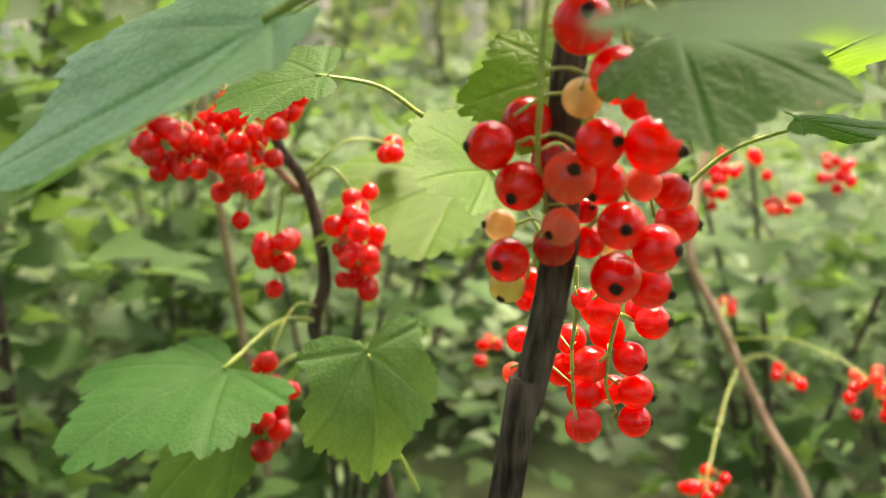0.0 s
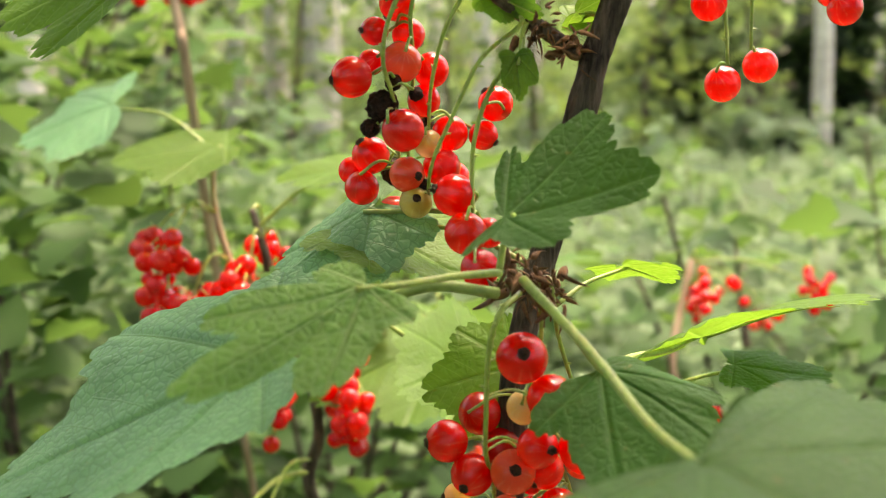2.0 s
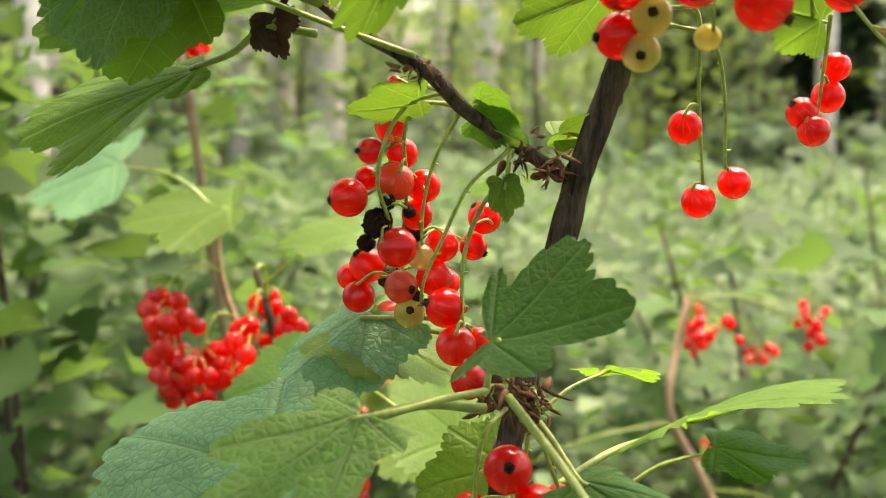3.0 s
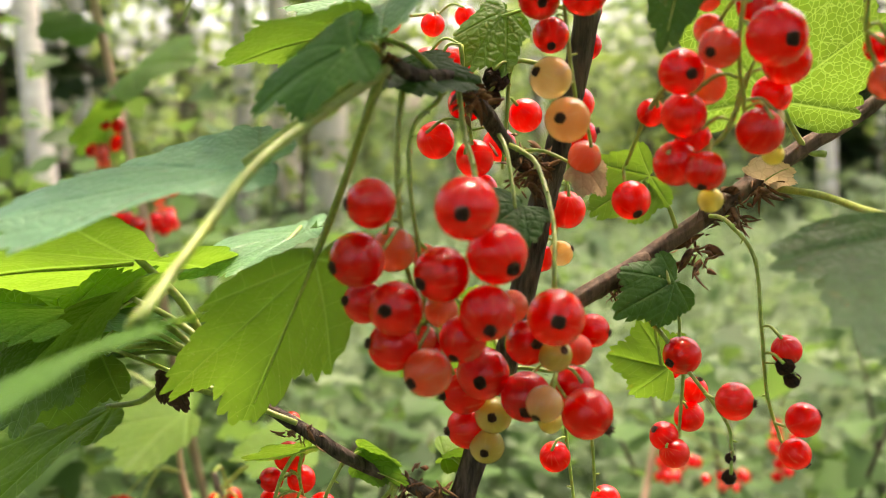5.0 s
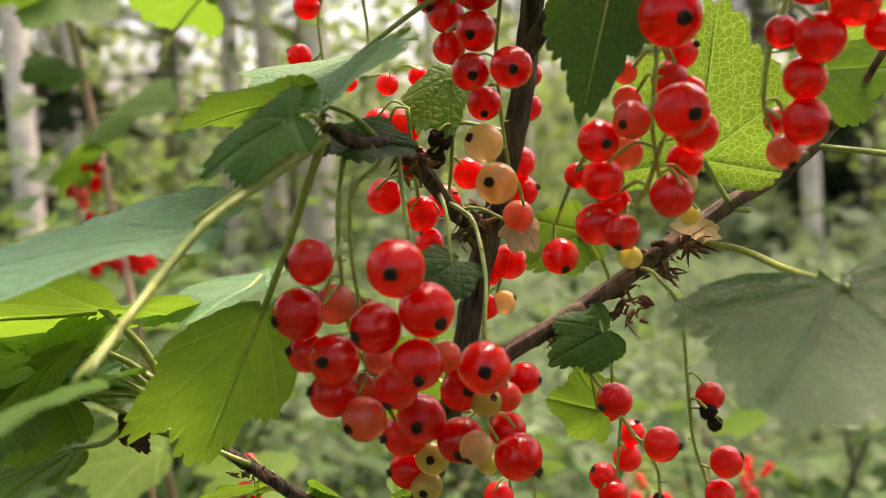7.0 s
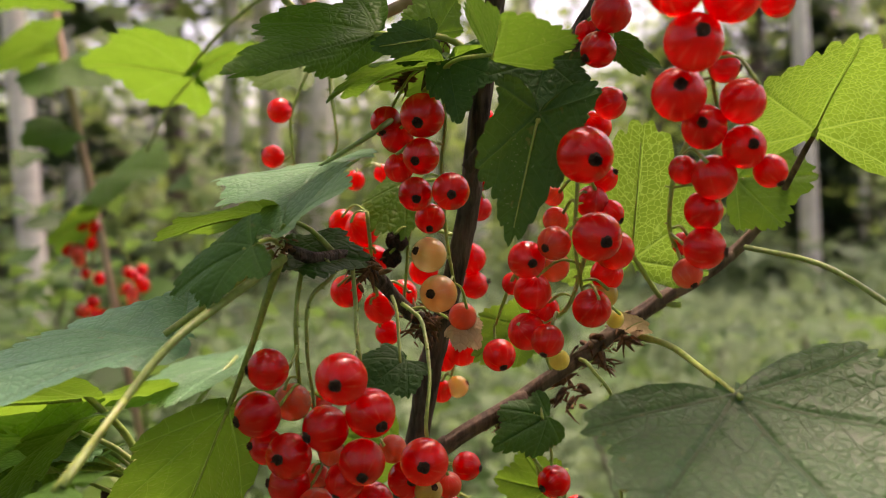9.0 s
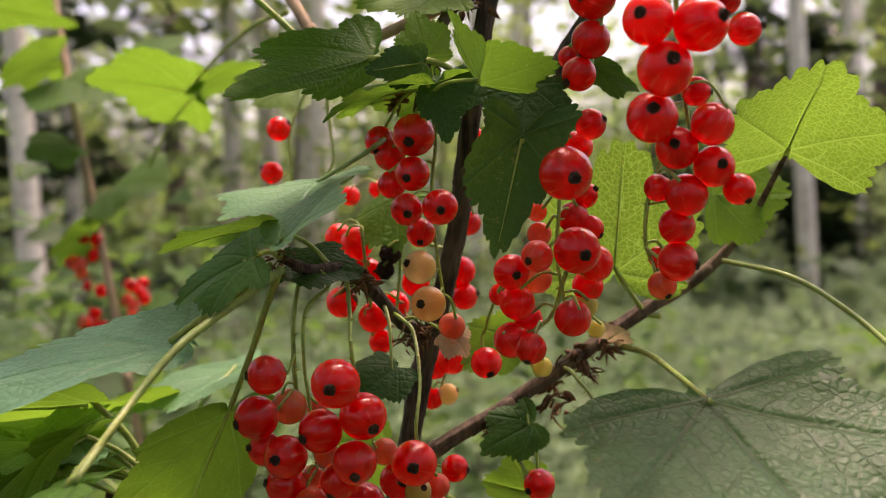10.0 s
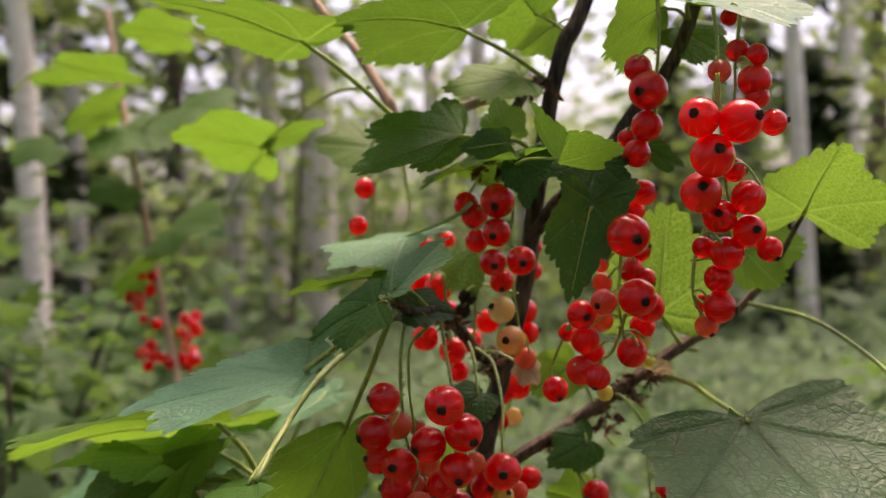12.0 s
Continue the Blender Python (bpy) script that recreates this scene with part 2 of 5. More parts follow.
def foliage_material(name, light, dark, through, share):
    m, nodes, links, bsdf = material(name)
    isle = nodes.new("ShaderNodeNewGeometry").outputs["Random Per Island"]
    coords = nodes.new("ShaderNodeTexCoord").outputs["Object"]
    mix_in = math_node(nodes, links, "ADD", math_node(nodes, links, "MULTIPLY", isle, 0.6), math_node(nodes, links, "MULTIPLY", noise_tex(nodes, links, coords, 1.3, 3), 0.5))
    tone = smooth_step(nodes, links, mix_in, 0.15, 0.95)
    links.new(blend(nodes, links, tone, dark, light), bsdf.inputs["Base Color"])
    bsdf.inputs["Roughness"].default_value, bsdf.inputs["Specular IOR Level"].default_value = 0.55, 0.15
    thin = nodes.new("ShaderNodeBsdfTranslucent")
    links.new(blend(nodes, links, tone, tuple(c * 0.6 for c in through), through), thin.inputs["Color"])
    mix = nodes.new("ShaderNodeMixShader")
    mix.inputs[0].default_value = share
    links.new(bsdf.outputs[0], mix.inputs[1])
    links.new(thin.outputs[0], mix.inputs[2])
    links.new(mix.outputs[0], nodes["Material Output"].inputs["Surface"])
    return m


HERB = foliage_material("undergrowth_leaf", (0.190, 0.285, 0.150), (0.034, 0.066, 0.032), (0.26, 0.39, 0.17), 0.36)
BUSH = foliage_material("bush_leaf", (0.078, 0.160, 0.050), (0.022, 0.056, 0.020), (0.16, 0.30, 0.055), 0.38)
CROWN = foliage_material("birch_crown_leaf", (0.140, 0.210, 0.080), (0.040, 0.075, 0.026), (0.38, 0.54, 0.12), 0.40)
# Far foliage: forest haze is painted in as a paler leaf colour.
HAZE_TINTED = foliage_material("far_leaf_haze_tint", (0.230, 0.340, 0.140), (0.080, 0.140, 0.056), (0.40, 0.58, 0.19), 0.42)
NEEDLE = foliage_material("spruce_needle", (0.040, 0.070, 0.030), (0.012, 0.025, 0.012), (0.08, 0.14, 0.04), 0.20)


# ---- building helpers ----
def mesh_of(name, verts, faces, mats, smooth=True):
    me = bpy.data.meshes.new(name)
    me.from_pydata([tuple(map(float, v)) for v in verts], [], [tuple(map(int, q)) for q in faces])
    for m in mats if isinstance(mats, (list, tuple)) else [mats]:
        me.materials.append(m)
    if smooth:
        me.polygons.foreach_set("use_smooth", np.ones(len(me.polygons), dtype=bool))
    me.update()
    return me


def part(name, me, parent, label="", m=None):
    ob = new(name, me)
    ob.parent = parent
    if m is not None:
        ob.matrix_basis = m
    return tagged(ob, label)


def spline(points, per=6):
    """Points along a smooth line through the given ones."""
    p = np.array(points, float)
    if len(p) == 2:
        p = np.array([p[0], (p[0] + p[1]) / 2, p[1]])
    q = np.vstack([2 * p[0] - p[1], p, 2 * p[-1] - p[-2]])
    out = []
    for i in range(1, len(q) - 2):
        for t in np.arange(per) / per:
            out.append(0.5 * (2 * q[i] + (q[i + 1] - q[i - 1]) * t + (2 * q[i - 1] - 5 * q[i] + 4 * q[i + 1] - q[i + 2]) * t * t
                              + (3 * q[i] - q[i - 1] - 3 * q[i + 1] + q[i + 2]) * t ** 3))
    out.append(q[-2])
    return np.array(out)


def tube(line, radii, sides=8, rough=0.0, rng=None, ridge=0.0):
    """A closed tapering tube along a line: vertices and faces."""
    line, n = np.array(line), len(line)
    radii = np.interp(np.linspace(0, 1, n), np.linspace(0, 1, len(radii)), radii)
    way = np.gradient(line, axis=0)
    way /= np.linalg.norm(way, axis=1)[:, None] + 1e-12
    side = np.cross(way, (0.13, 0.99, 0.07))
    side /= np.linalg.norm(side, axis=1)[:, None] + 1e-12
    other = np.cross(way, side)
    ang = np.arange(sides) * 2 * math.pi / sides
    r = radii[:, None] * np.ones((n, sides))
    if rough:
        r = r * (1 + rough * rng.standard_normal((n, sides)) * 0.5 + rough * rng.standard_normal(sides)[None] * 0.6 + rough * rng.standard_normal((n, 1)) * 0.5)
    if ridge:
        grow = rng.standard_normal((n // 5 + 2, sides))
        at = np.linspace(0, len(grow) - 1.001, n)
        r = r * (1 + ridge * (grow[at.astype(int)] * (1 - at % 1)[:, None] + grow[at.astype(int) + 1] * (at % 1)[:, None]))
    v = line[:, None] + r[..., None] * (np.cos(ang)[None, :, None] * side[:, None] + np.sin(ang)[None, :, None] * other[:, None])
    v = v.reshape(-1, 3)
    k = np.arange(n - 1)[:, None] * sides + np.arange(sides)[None]
    nxt = np.arange(n - 1)[:, None] * sides + (np.arange(sides)[None] + 1) % sides
    quads = np.stack([k, nxt, nxt + sides, k + sides], -1).reshape(-1, 4).tolist()
    quads += [tuple(range(sides))[::-1], tuple(range((n - 1) * sides, n * sides))]
    return v, quads


def joined(pieces):
    verts, faces, at = [], [], 0
    for v, q in pieces:
        verts.append(np.asarray(v))
        faces += [tuple(i + at for i in f) for f in q]
        at += len(v)
    return np.vstack(verts), faces


MM = 0.001
rng = np.random.default_rng(4)
STEM_LINE = []


# ---- woody stems ----
def woody_stem(kind, points, r0, r1, bark=BARK):
    if kind in ("main", "back"):
        first = np.array(points[0], float)
        hold = [] if first[2] < 0 else [np.array(q) / MM for q in STEM_LINE if np.linalg.norm(np.array(q) / MM - first) < 150]
        if hold:
            points = [tuple(min(hold, key=lambda q: np.linalg.norm(q - first)))] + points
        elif first[2] > 50:
            way = np.clip((np.array(points[0]) - points[1]) / max(1.0, points[1][2] - points[0][2]), -0.25, 0.25)
            points = [tuple(first + (way[0] * first[2] * 0.5, 30 + way[1] * first[2] * 0.3, -first[2] - 30)), tuple(first + (way[0] * first[2] * 0.35, 12, -first[2] * 0.5))] + points
    line = spline(np.array(points) * MM, 8)
    STEM_LINE.extend(line)
    labels = {"main": "dark brown furrowed main stem of the currant bush", "side": "thin brown side branch rising from the main stem"}
    ob = new("branch" if kind != "main" else "stem", mesh_of("stem", *tube(line, [r0 * MM, r0 * MM, r1 * MM], 28, 0.035, rng, 0.085), bark))
    grow = np.interp(np.linspace(0, 1, len(line)), (0, 0.5, 1), (r0, r0, r1)) * MM
    swell = [(i, grow[i]) for i in range(6, len(line) - 4, 9)]
    for at, r in swell:
        way = (line[at + 1] - line[at - 1]) / np.linalg.norm(line[at + 1] - line[at - 1])
        mid = line[at] + rng.normal(0, 1, 3) * 0.12 * r
        part("bark_knot", mesh_of("bark_knot", *tube([mid + way * k * 0.0022 for k in (-2, -1, 0, 1, 2)], [r * 0.8, r * 0.95, r * 1.02, r * 0.94, r * 0.8], 12, 0.10, rng), bark), ob)
    if kind == "back":
        return tagged(ob, "slender brown branch of a neighbouring bush", "branch", "branches further back")
    return tagged(ob, labels.get(kind, "short woody brown fruiting spur with rough bark"), "branch", "stems of the currant bush")


def bud_scales(at, reach, count):
    """Dry brown scales and threads left round a node."""
    pieces, c = [], np.array(at) * MM
    for i in range(int(count * 1.5)):
        d = rng.normal(0, 1, 3) * (1, 0.8, 0.8)
        shift = rng.normal(0, 0.2, 3) * reach * MM
        d /= np.linalg.norm(d)
        ln = reach * MM * rng.uniform(0.14, 0.46)
        s = np.cross(d, rng.normal(0, 1, 3))
        s /= np.linalg.norm(s)
        n = np.cross(d, s)
        w = ln * rng.uniform(0.10, 0.30)
        bend = rng.uniform(-0.9, 0.9) * ln
        rows = []
        for t in np.linspace(0, 1, 6):
            mid = c + shift + d * (0.001 + ln * t) + n * bend * t * t + np.array((0, 0, -0.25 * ln * t * t))
            half = w * math.sin(math.pi * min(0.97, 0.25 + 0.72 * t)) ** 0.8
            rows += [mid - s * half, mid + n * half * 0.5, mid + s * half, mid - n * half * 0.12]
        q = []
        for k in range(5):
            for j in range(4):
                q.append((k * 4 + j, k * 4 + (j + 1) % 4, k * 4 + 4 + (j + 1) % 4, k * 4 + 4 + j))
        q += [(3, 2, 1, 0), (20, 21, 22, 23)]
        pieces.append((np.array(rows), q))
    ob = new("bud_scales", mesh_of("bud_scales", *joined(pieces), SCALE))
    return tagged(ob, "tuft of dry brown bud scales round a node", "bud scales", "dry nodes of the bush", "stuff")


# ---- leaves ----
LOBES = ((0.0, 1.0, 0.86), (0.88, 0.90, 0.80), (-0.88, 0.90, 0.80), (1.62, 0.66, 0.50), (-1.62, 0.66, 0.50))


def blade_mesh(length, wide, fold, droop, mat, seed, lobed=1.0, sides=None, nt=260, ns=22):
    """A lobed, toothed currant leaf: the stalk joins at the origin and the tip points along y."""
    r = np.random.default_rng(seed)
    th = np.linspace(-2.6, 2.6, nt)
    lob = [(a + r.normal(0, 0.04), ln * (1 + (r.normal(0, 0.05) if a else 0)), w * lobed) for a, ln, w in LOBES]
    out = sum((ln * np.exp(-0.9 * ((th - a) / w) ** 2)) ** 5 for a, ln, w in lob) ** 0.2
    out = np.maximum(out, 0.09)
    lean = th - 0.10 * np.sin(th * 2)
    saw = (lean * 38 / 5.8 + 0.22 * np.sin(th * 7 + seed)) % 1.0
    fine = (lean * 76 / 5.8 + 0.3) % 1.0
    tooth = 0.082 * (np.abs(np.sin(math.pi * saw)) ** 0.7 - 0.6) * (1 + 0.35 * np.sin(th * 11 + seed)) + 0.022 * np.abs(np.sin(math.pi * fine)) + r.normal(0, 0.004, nt)
    s = (np.linspace(0.02, 1, ns) ** 0.85)[:, None]
    rho = s * out[None] * (1 + tooth[None] * s ** 5)
    ang = np.stack([th - a for a, _, _ in lob])
    near = np.abs(ang).argmin(0)
    delta = ang[near, np.arange(nt)][None]
    along, across = rho * np.cos(delta), rho * np.sin(delta)
    x, y = rho * np.sin(th)[None] * wide, rho * np.cos(th)[None]
    side = (along - 0.62 * np.abs(across) - 0.6 * across ** 2 + 0.05) * 6.0
    z = -0.012 * np.exp(-(across / 0.022) ** 2) * np.minimum(1, rho * 6)
    z += 0.0035 * np.sin(math.pi * (side + 0.5)) ** 2 * np.minimum(1, np.abs(across) * 9)
    z += fold * np.abs(x) - droop * rho ** 2 - 0.4 * fold * x ** 2
    ph = r.uniform(0, 6.28, 4)
    z += 0.030 * s ** 2 * np.sin(3.0 * th + ph[0])[None] + 0.020 * s ** 3 * np.sin(7 * th + ph[1])[None] + 0.03 * np.sin(4 * y + ph[2]) * np.sin(3 * x + ph[3])
    if sides:
        along_y, right, left, up = (np.array(q) for q in sides)
        p = y[..., None] * along_y + np.maximum(x, 0)[..., None] * right + np.maximum(-x, 0)[..., None] * left + (z * length)[..., None] * up
    else:
        p = np.stack([x, y, z], -1) * length
    v = np.vstack([p.reshape(-1, 3), (0, 0, 0)])
    i = np.arange(ns - 1)[:, None] * nt + np.arange(nt - 1)[None]
    quads = np.stack([i, i + nt, i + nt + 1, i + 1], -1).reshape(-1, 4).tolist()
    quads += [(ns * nt, k, k + 1) for k in range(nt - 1)]
    me = mesh_of("blade", v, quads, mat)
    mid = [Vector(q) for q in p[::3, nt // 2]]
    for name, vals in (("along", along), ("across", across)):
        me.attributes.new(name, "FLOAT", "POINT").data.foreach_set("value", np.append(vals.reshape(-1), 0.0).astype(np.float32))
    return me, mid


LEAF_COUNT = [0]


def leaf(label, j, tip, lobe, fold, droop, kind, stalk=None, lobed=0.92, other=None):
    """A leaf from the foot, the tip and one side lobe of its blade, or both lobes where its halves are folded apart, in millimetres."""
    LEAF_COUNT[0] += 1
    j, tip, lobe = (Vector(q) * MM for q in (j, tip, lobe))
    length = (tip - j).length
    ey = (tip - j).normalized()
    wide, sides = 1.0, None
    if other:
        along = tip - j
        right, left = ((q - j - along * 0.573) / 0.693 for q in (lobe, Vector(other) * MM))
        up = right.cross(along).normalized() + along.cross(left).normalized()
        if up.z < 0:
            up = -up
        m = Matrix.Translation(j)
        sides, up = (along, right, left, up.normalized()), up.normalized()
    else:
        ex = (lobe - j) - (lobe - j).dot(ey) * ey
        wide = min(1.35, max(0.55, ex.length / (0.62 * length)))
        ex.normalize()
        up = ex.cross(ey)
        if up.z < 0:
            ex, up = -ex, -up
        m = Matrix((ex, ey, up)).transposed().to_4x4()
        m.translation = j
        up = Vector((0, 0, 1))
    ob = new("leaf")
    ob.matrix_basis = m
    tagged(ob, label, "leaf", "leaves of the currant bush")
    blade, mid = blade_mesh(length, wide, fold, droop, LEAF[kind], LEAF_COUNT[0], lobed, sides)
    part("blade", blade, ob)
    if stalk:
        line = [Vector(q) * MM for q in stalk] + [j + ey * 0.002]
    else:
        near = min(STEM_LINE, key=lambda q: (Vector(q) - j).length)
        gap = Vector(near) - j
        if gap.length > 0.09:
            gap = (-ey + Vector((0, 0, -0.6))) * 0.03
        line = [j + gap, j + gap * 0.55 + Vector((0, 0, 0.1 * gap.length)), j + ey * 0.002]
    back = m.inverted()
    thick = min(1.2, 0.35 + 11.0 * length)
    v, q = tube([back @ Vector(p) for p in spline([tuple(p) for p in line], 6)], [thick * MM * 1.15, thick * MM * 0.8], 8)
    part("leaf_stalk", mesh_of("leaf_stalk", v, q, STALK if kind != "b" else PALE_STALK), ob)
    rib = [p - up * (thick * 0.55 * MM) for p in mid[:-1]]
    v, q = tube(rib, [thick * 0.45 * MM, 0.10 * MM], 6)
    part("midrib", mesh_of("midrib", v, q, STALK), ob)
    return ob


def green_stalk(label, points, r0, r1):
    ob = new("leaf_stalk", mesh_of("leaf_stalk", *tube(spline(np.array(points) * MM, 8), [r0 * MM, r1 * MM], 10, 0.03, rng), PALE_STALK))
    return tagged(ob, label, "leaf stalk")


# ---- currants ----
def berry_mesh(name, mat, wrinkle=0.0):
    n, k = 28, 18
    v = [(0, 0, 1)]
    for i in range(1, k):
        a = math.pi * i / k
        for b in range(n):
            p = Vector((math.sin(a) * math.cos(2 * math.pi * b / n), math.sin(a) * math.sin(2 * math.pi * b / n), math.cos(a)))
            if wrinkle:
                p *= 1 + wrinkle * (noise.noise(p * 3.1) + 0.7 * noise.noise(p * 7.3))
            v.append(p)
    v.append((0, 0, -1))
    q = [(0, 1 + b, 1 + (b + 1) % n) for b in range(n)]
    for i in range(k - 2):
        q += [(1 + i * n + b, 1 + (i + 1) * n + b, 1 + (i + 1) * n + (b + 1) % n, 1 + i * n + (b + 1) % n) for b in range(n)]
    last = len(v) - 1
    q += [(last, 1 + (k - 2) * n + (b + 1) % n, 1 + (k - 2) * n + b) for b in range(n)]
    return mesh_of(name, v, q, mat)


BERRY_MESH = {k: berry_mesh("currant", m) for k, m in BERRY.items()}
WITHERED_MESH = berry_mesh("withered_currant", WITHERED, 0.22)


def calyx_mesh(seed):
    """The dry flower rest at the lower pole of a currant, unit berry radius, pole along z."""
    r = np.random.default_rng(seed)
    n, rows, tall = 14, [], (0.05, 0.22, 0.08, 0.14, 0.04)[seed]
    spike = np.where(np.arange(n) % 2 == 0, 1.0, 0.35) * r.uniform(0.5, 1.2, n)
    for rad, h, k, out in ((0.25, 0.95, 0, 0), (0.25, 0.99, 0, 0), (0.22, 1.02, 0, 0), (0.19, 1.04, 0.3, 0.1), (0.15, 1.06, 1.0, 0.5), (0.11, 1.03, 0.5, 0.1), (0.05, 1.0, 0, 0)):
        for i in range(n):
            a = 2 * math.pi * i / n + 0.1 * r.normal()
            q = rad * (1 + 0.10 * r.normal()) + 0.10 * out * spike[i]
            rows.append((q * math.cos(a), q * math.sin(a), h + tall * k * spike[i]))
    quads = [(k * n + i, k * n + (i + 1) % n, (k + 1) * n + (i + 1) % n, (k + 1) * n + i) for k in range(6) for i in range(n)]
    quads.append(tuple(range(6 * n, 7 * n)))
    return mesh_of("calyx", rows, quads, CALYX, False)


CALYX_MESH = [calyx_mesh(i) for i in range(5)]


def truss(label, stalk, berries):
    """A hanging truss: a stalk through the given points and currants (x, y, z, radius, heading and rise of the tip, kind), in millimetres."""
    foot = np.array(min(STEM_LINE, key=lambda q: np.linalg.norm(np.array(q) - np.array(stalk[0]) * MM))) / MM
    if 1.5 < np.linalg.norm(foot - stalk[0]) < 22:
        stalk = [tuple(foot), tuple(foot * 0.45 + np.array(stalk[0]) * 0.55 + (0, 0, 1.0))] + stalk
    line = spline(np.array(stalk) * MM, 8)
    ob = new("currant_truss")
    ob.location = line[0]
    base = line[0]
    tagged(ob, label, "currants", "trusses of red currants")
    pieces = [tube(line - base, [0.62 * MM, 0.42 * MM], 8, 0.06, rng)]
    for i in range(5, len(line) - 2, 5):
        a = rng.normal(0, 1, 3) * (1, 1, 0.3)
        a = line[i] - base + a / np.linalg.norm(a) * 0.0017
        part("bract", mesh_of("bract", *tube([line[i] - base, (line[i] - base) * 0.4 + a * 0.6, a], [0.3 * MM, 0.3 * MM, 0.1 * MM], 5), STALK), ob)
    for x, y, z, r, az, el, kind in berries:
        c, r = np.array((x, y, z)) * MM, r * MM
        d = Vector((math.cos(radians(el)) * math.cos(radians(az)), math.cos(radians(el)) * math.sin(radians(az)), math.sin(radians(el))))
        top = c - np.array(d) * r
        gaps = np.linalg.norm(line - top, axis=1) + 0.8 * np.maximum(0, top[2] + 0.002 - line[:, 2])
        foot = line[int(gaps.argmin())]
        mid = (foot + top) / 2 + np.array((0, 0, 0.15 * np.linalg.norm(foot - top))) - np.array(d) * r * 0.25
        if np.linalg.norm(foot - top) < 0.028:
            part("pedicel", mesh_of("pedicel", *tube(spline([foot - base, mid - base, top - base], 4), [0.28 * MM, 0.36 * MM, 0.42 * MM], 6), STALK), ob)
        m = Matrix.Translation(c - base) @ d.to_track_quat("Z", "Y").to_matrix().to_4x4() @ Matrix.Rotation(rng.uniform(0, 6.28), 4, "Z") @ Matrix.Diagonal((r, r, r * 0.985, 1))
        if kind == "k":
            part("withered_currant", WITHERED_MESH, ob, "shrivelled black-brown currant", m)
            continue
        b = part("currant", BERRY_MESH[kind], ob, {"p": "pale yellow unripe currant", "g": "yellow-green unripe currant", "o": "orange half-ripe currant", "y": "amber half-ripe currant"}.get(kind, ""), m)
        part("calyx", CALYX_MESH[int(rng.integers(5))], b)
    part("fruit_stalk", mesh_of("fruit_stalk", *joined(pieces), STALK), ob)
    return ob


def far_truss(c, rx, ry, rz, count):
    """A dense truss of currants further back."""
    base = np.array(c) * MM
    ob = new("currant_truss")
    ob.location = base
    tagged(ob, "dense truss of small red currants deeper in the bushes", "currants", "trusses of red currants further back")
    near = np.array(min(STEM_LINE, key=lambda q: np.linalg.norm(np.array(q) - base - (0, 0, (rz + 10) * MM)))) - base
    top = near if np.linalg.norm(near) < 0.16 else np.array((0, 0.02, (rz + 24) * MM))
    pieces, put = [tube(spline([top, top * 0.5 + (0, 0, (rz * 0.5 + 8) * MM), (0, 0, rz * 0.5 * MM), (0, 0.001, -rz * MM)], 5), [0.0008, 0.0005], 6)], []
    tries = 0
    while len(put) < count and tries < 4000:
        tries += 1
        p = rng.uniform(-1, 1, 3)
        if p @ p > 1:
            continue
        p = p * np.array((rx, ry, rz)) * MM
        r = rng.uniform(3.6, 4.9) * MM
        if any(np.linalg.norm(p - q) < 1.55 * 0.0042 for q in put):
            continue
        put.append(p)
        m = Matrix.Translation(p) @ Matrix.Rotation(rng.uniform(0, 6), 4, "X") @ Matrix.Diagonal((r, r, r, 1))
        part("currant", BERRY_MESH["r" if rng.uniform() < 0.93 else "o"], ob, "", m)
        part("pedicel", mesh_of("pedicel", *tube([p, p * (0.4, 0.4, 1) + (0, 0, 0.006)], [0.0004, 0.0003], 5), STALK), ob)
    part("fruit_stalk", mesh_of("fruit_stalk", *joined(pieces), STALK), ob)
    return ob


# ---- the currant bush ----
woody_stem("main", [(14.1, 198.0, 649.7), (19.8, 199.0, 678.4), (25.2, 200.0, 707.2), (26.5, 200.0, 742.6), (30.5, 203.0, 762.0), (35.2, 206.0, 778.9), (42.0, 207.0, 808.4), (46.5, 209.0, 823.2), (53.6, 210.0, 843.6), (59.6, 200.0, 866.2), (65.0, 195.0, 892.5), (70.3, 193.0, 910.5), (76.3, 192.0, 934.9), (80.0, 188.0, 960.6), (85.3, 188.0, 993.6), (90.4, 188.0, 1013.8), (95.2, 188.0, 1022.8), (103.7, 190.0, 1042.8)], 3.3, 2.5)
woody_stem("side", [(59.2, 192.0, 861.0), (70.4, 187.0, 872.0), (90.8, 195.0, 882.6), (110.1, 200.0, 894.3), (131.6, 204.0, 908.1), (146.7, 205.0, 916.4), (160.4, 207.0, 927.4), (167.7, 205.0, 937.7), (171.0, 184.0, 954.9)], 2.2, 0.7, SIDE_BARK)
woody_stem("spur", [(41.1, 208.0, 817.8), (29.8, 205.0, 824.4), (17.4, 198.0, 832.8), (6.5, 190.0, 843.1), (-7.2, 195.0, 850.5), (-16.7, 200.0, 857.1)], 1.7, 1.0)
woody_stem("fruit spur", [(68.0, 193.0, 904.4), (60.2, 185.0, 908.5), (52.3, 172.0, 918.9), (46.4, 160.0, 925.3), (38.6, 148.0, 926.0), (32.6, 140.0, 929.0)], 1.9, 1.0)
woody_stem("upper", [(77.2, 188.0, 947.8), (89.3, 180.0, 962.8), (99.5, 170.0, 972.3), (112.1, 166.0, 990.1), (123.1, 165.0, 1004.4), (131.7, 165.0, 1024.4), (135.6, 165.0, 1035.3)], 2.4, 1.6)
woody_stem("top spur", [(83.0, 187.0, 1003.3), (75.6, 180.0, 996.5), (70.0, 170.0, 983.9), (65.7, 165.0, 966.9)], 1.6, 0.8)
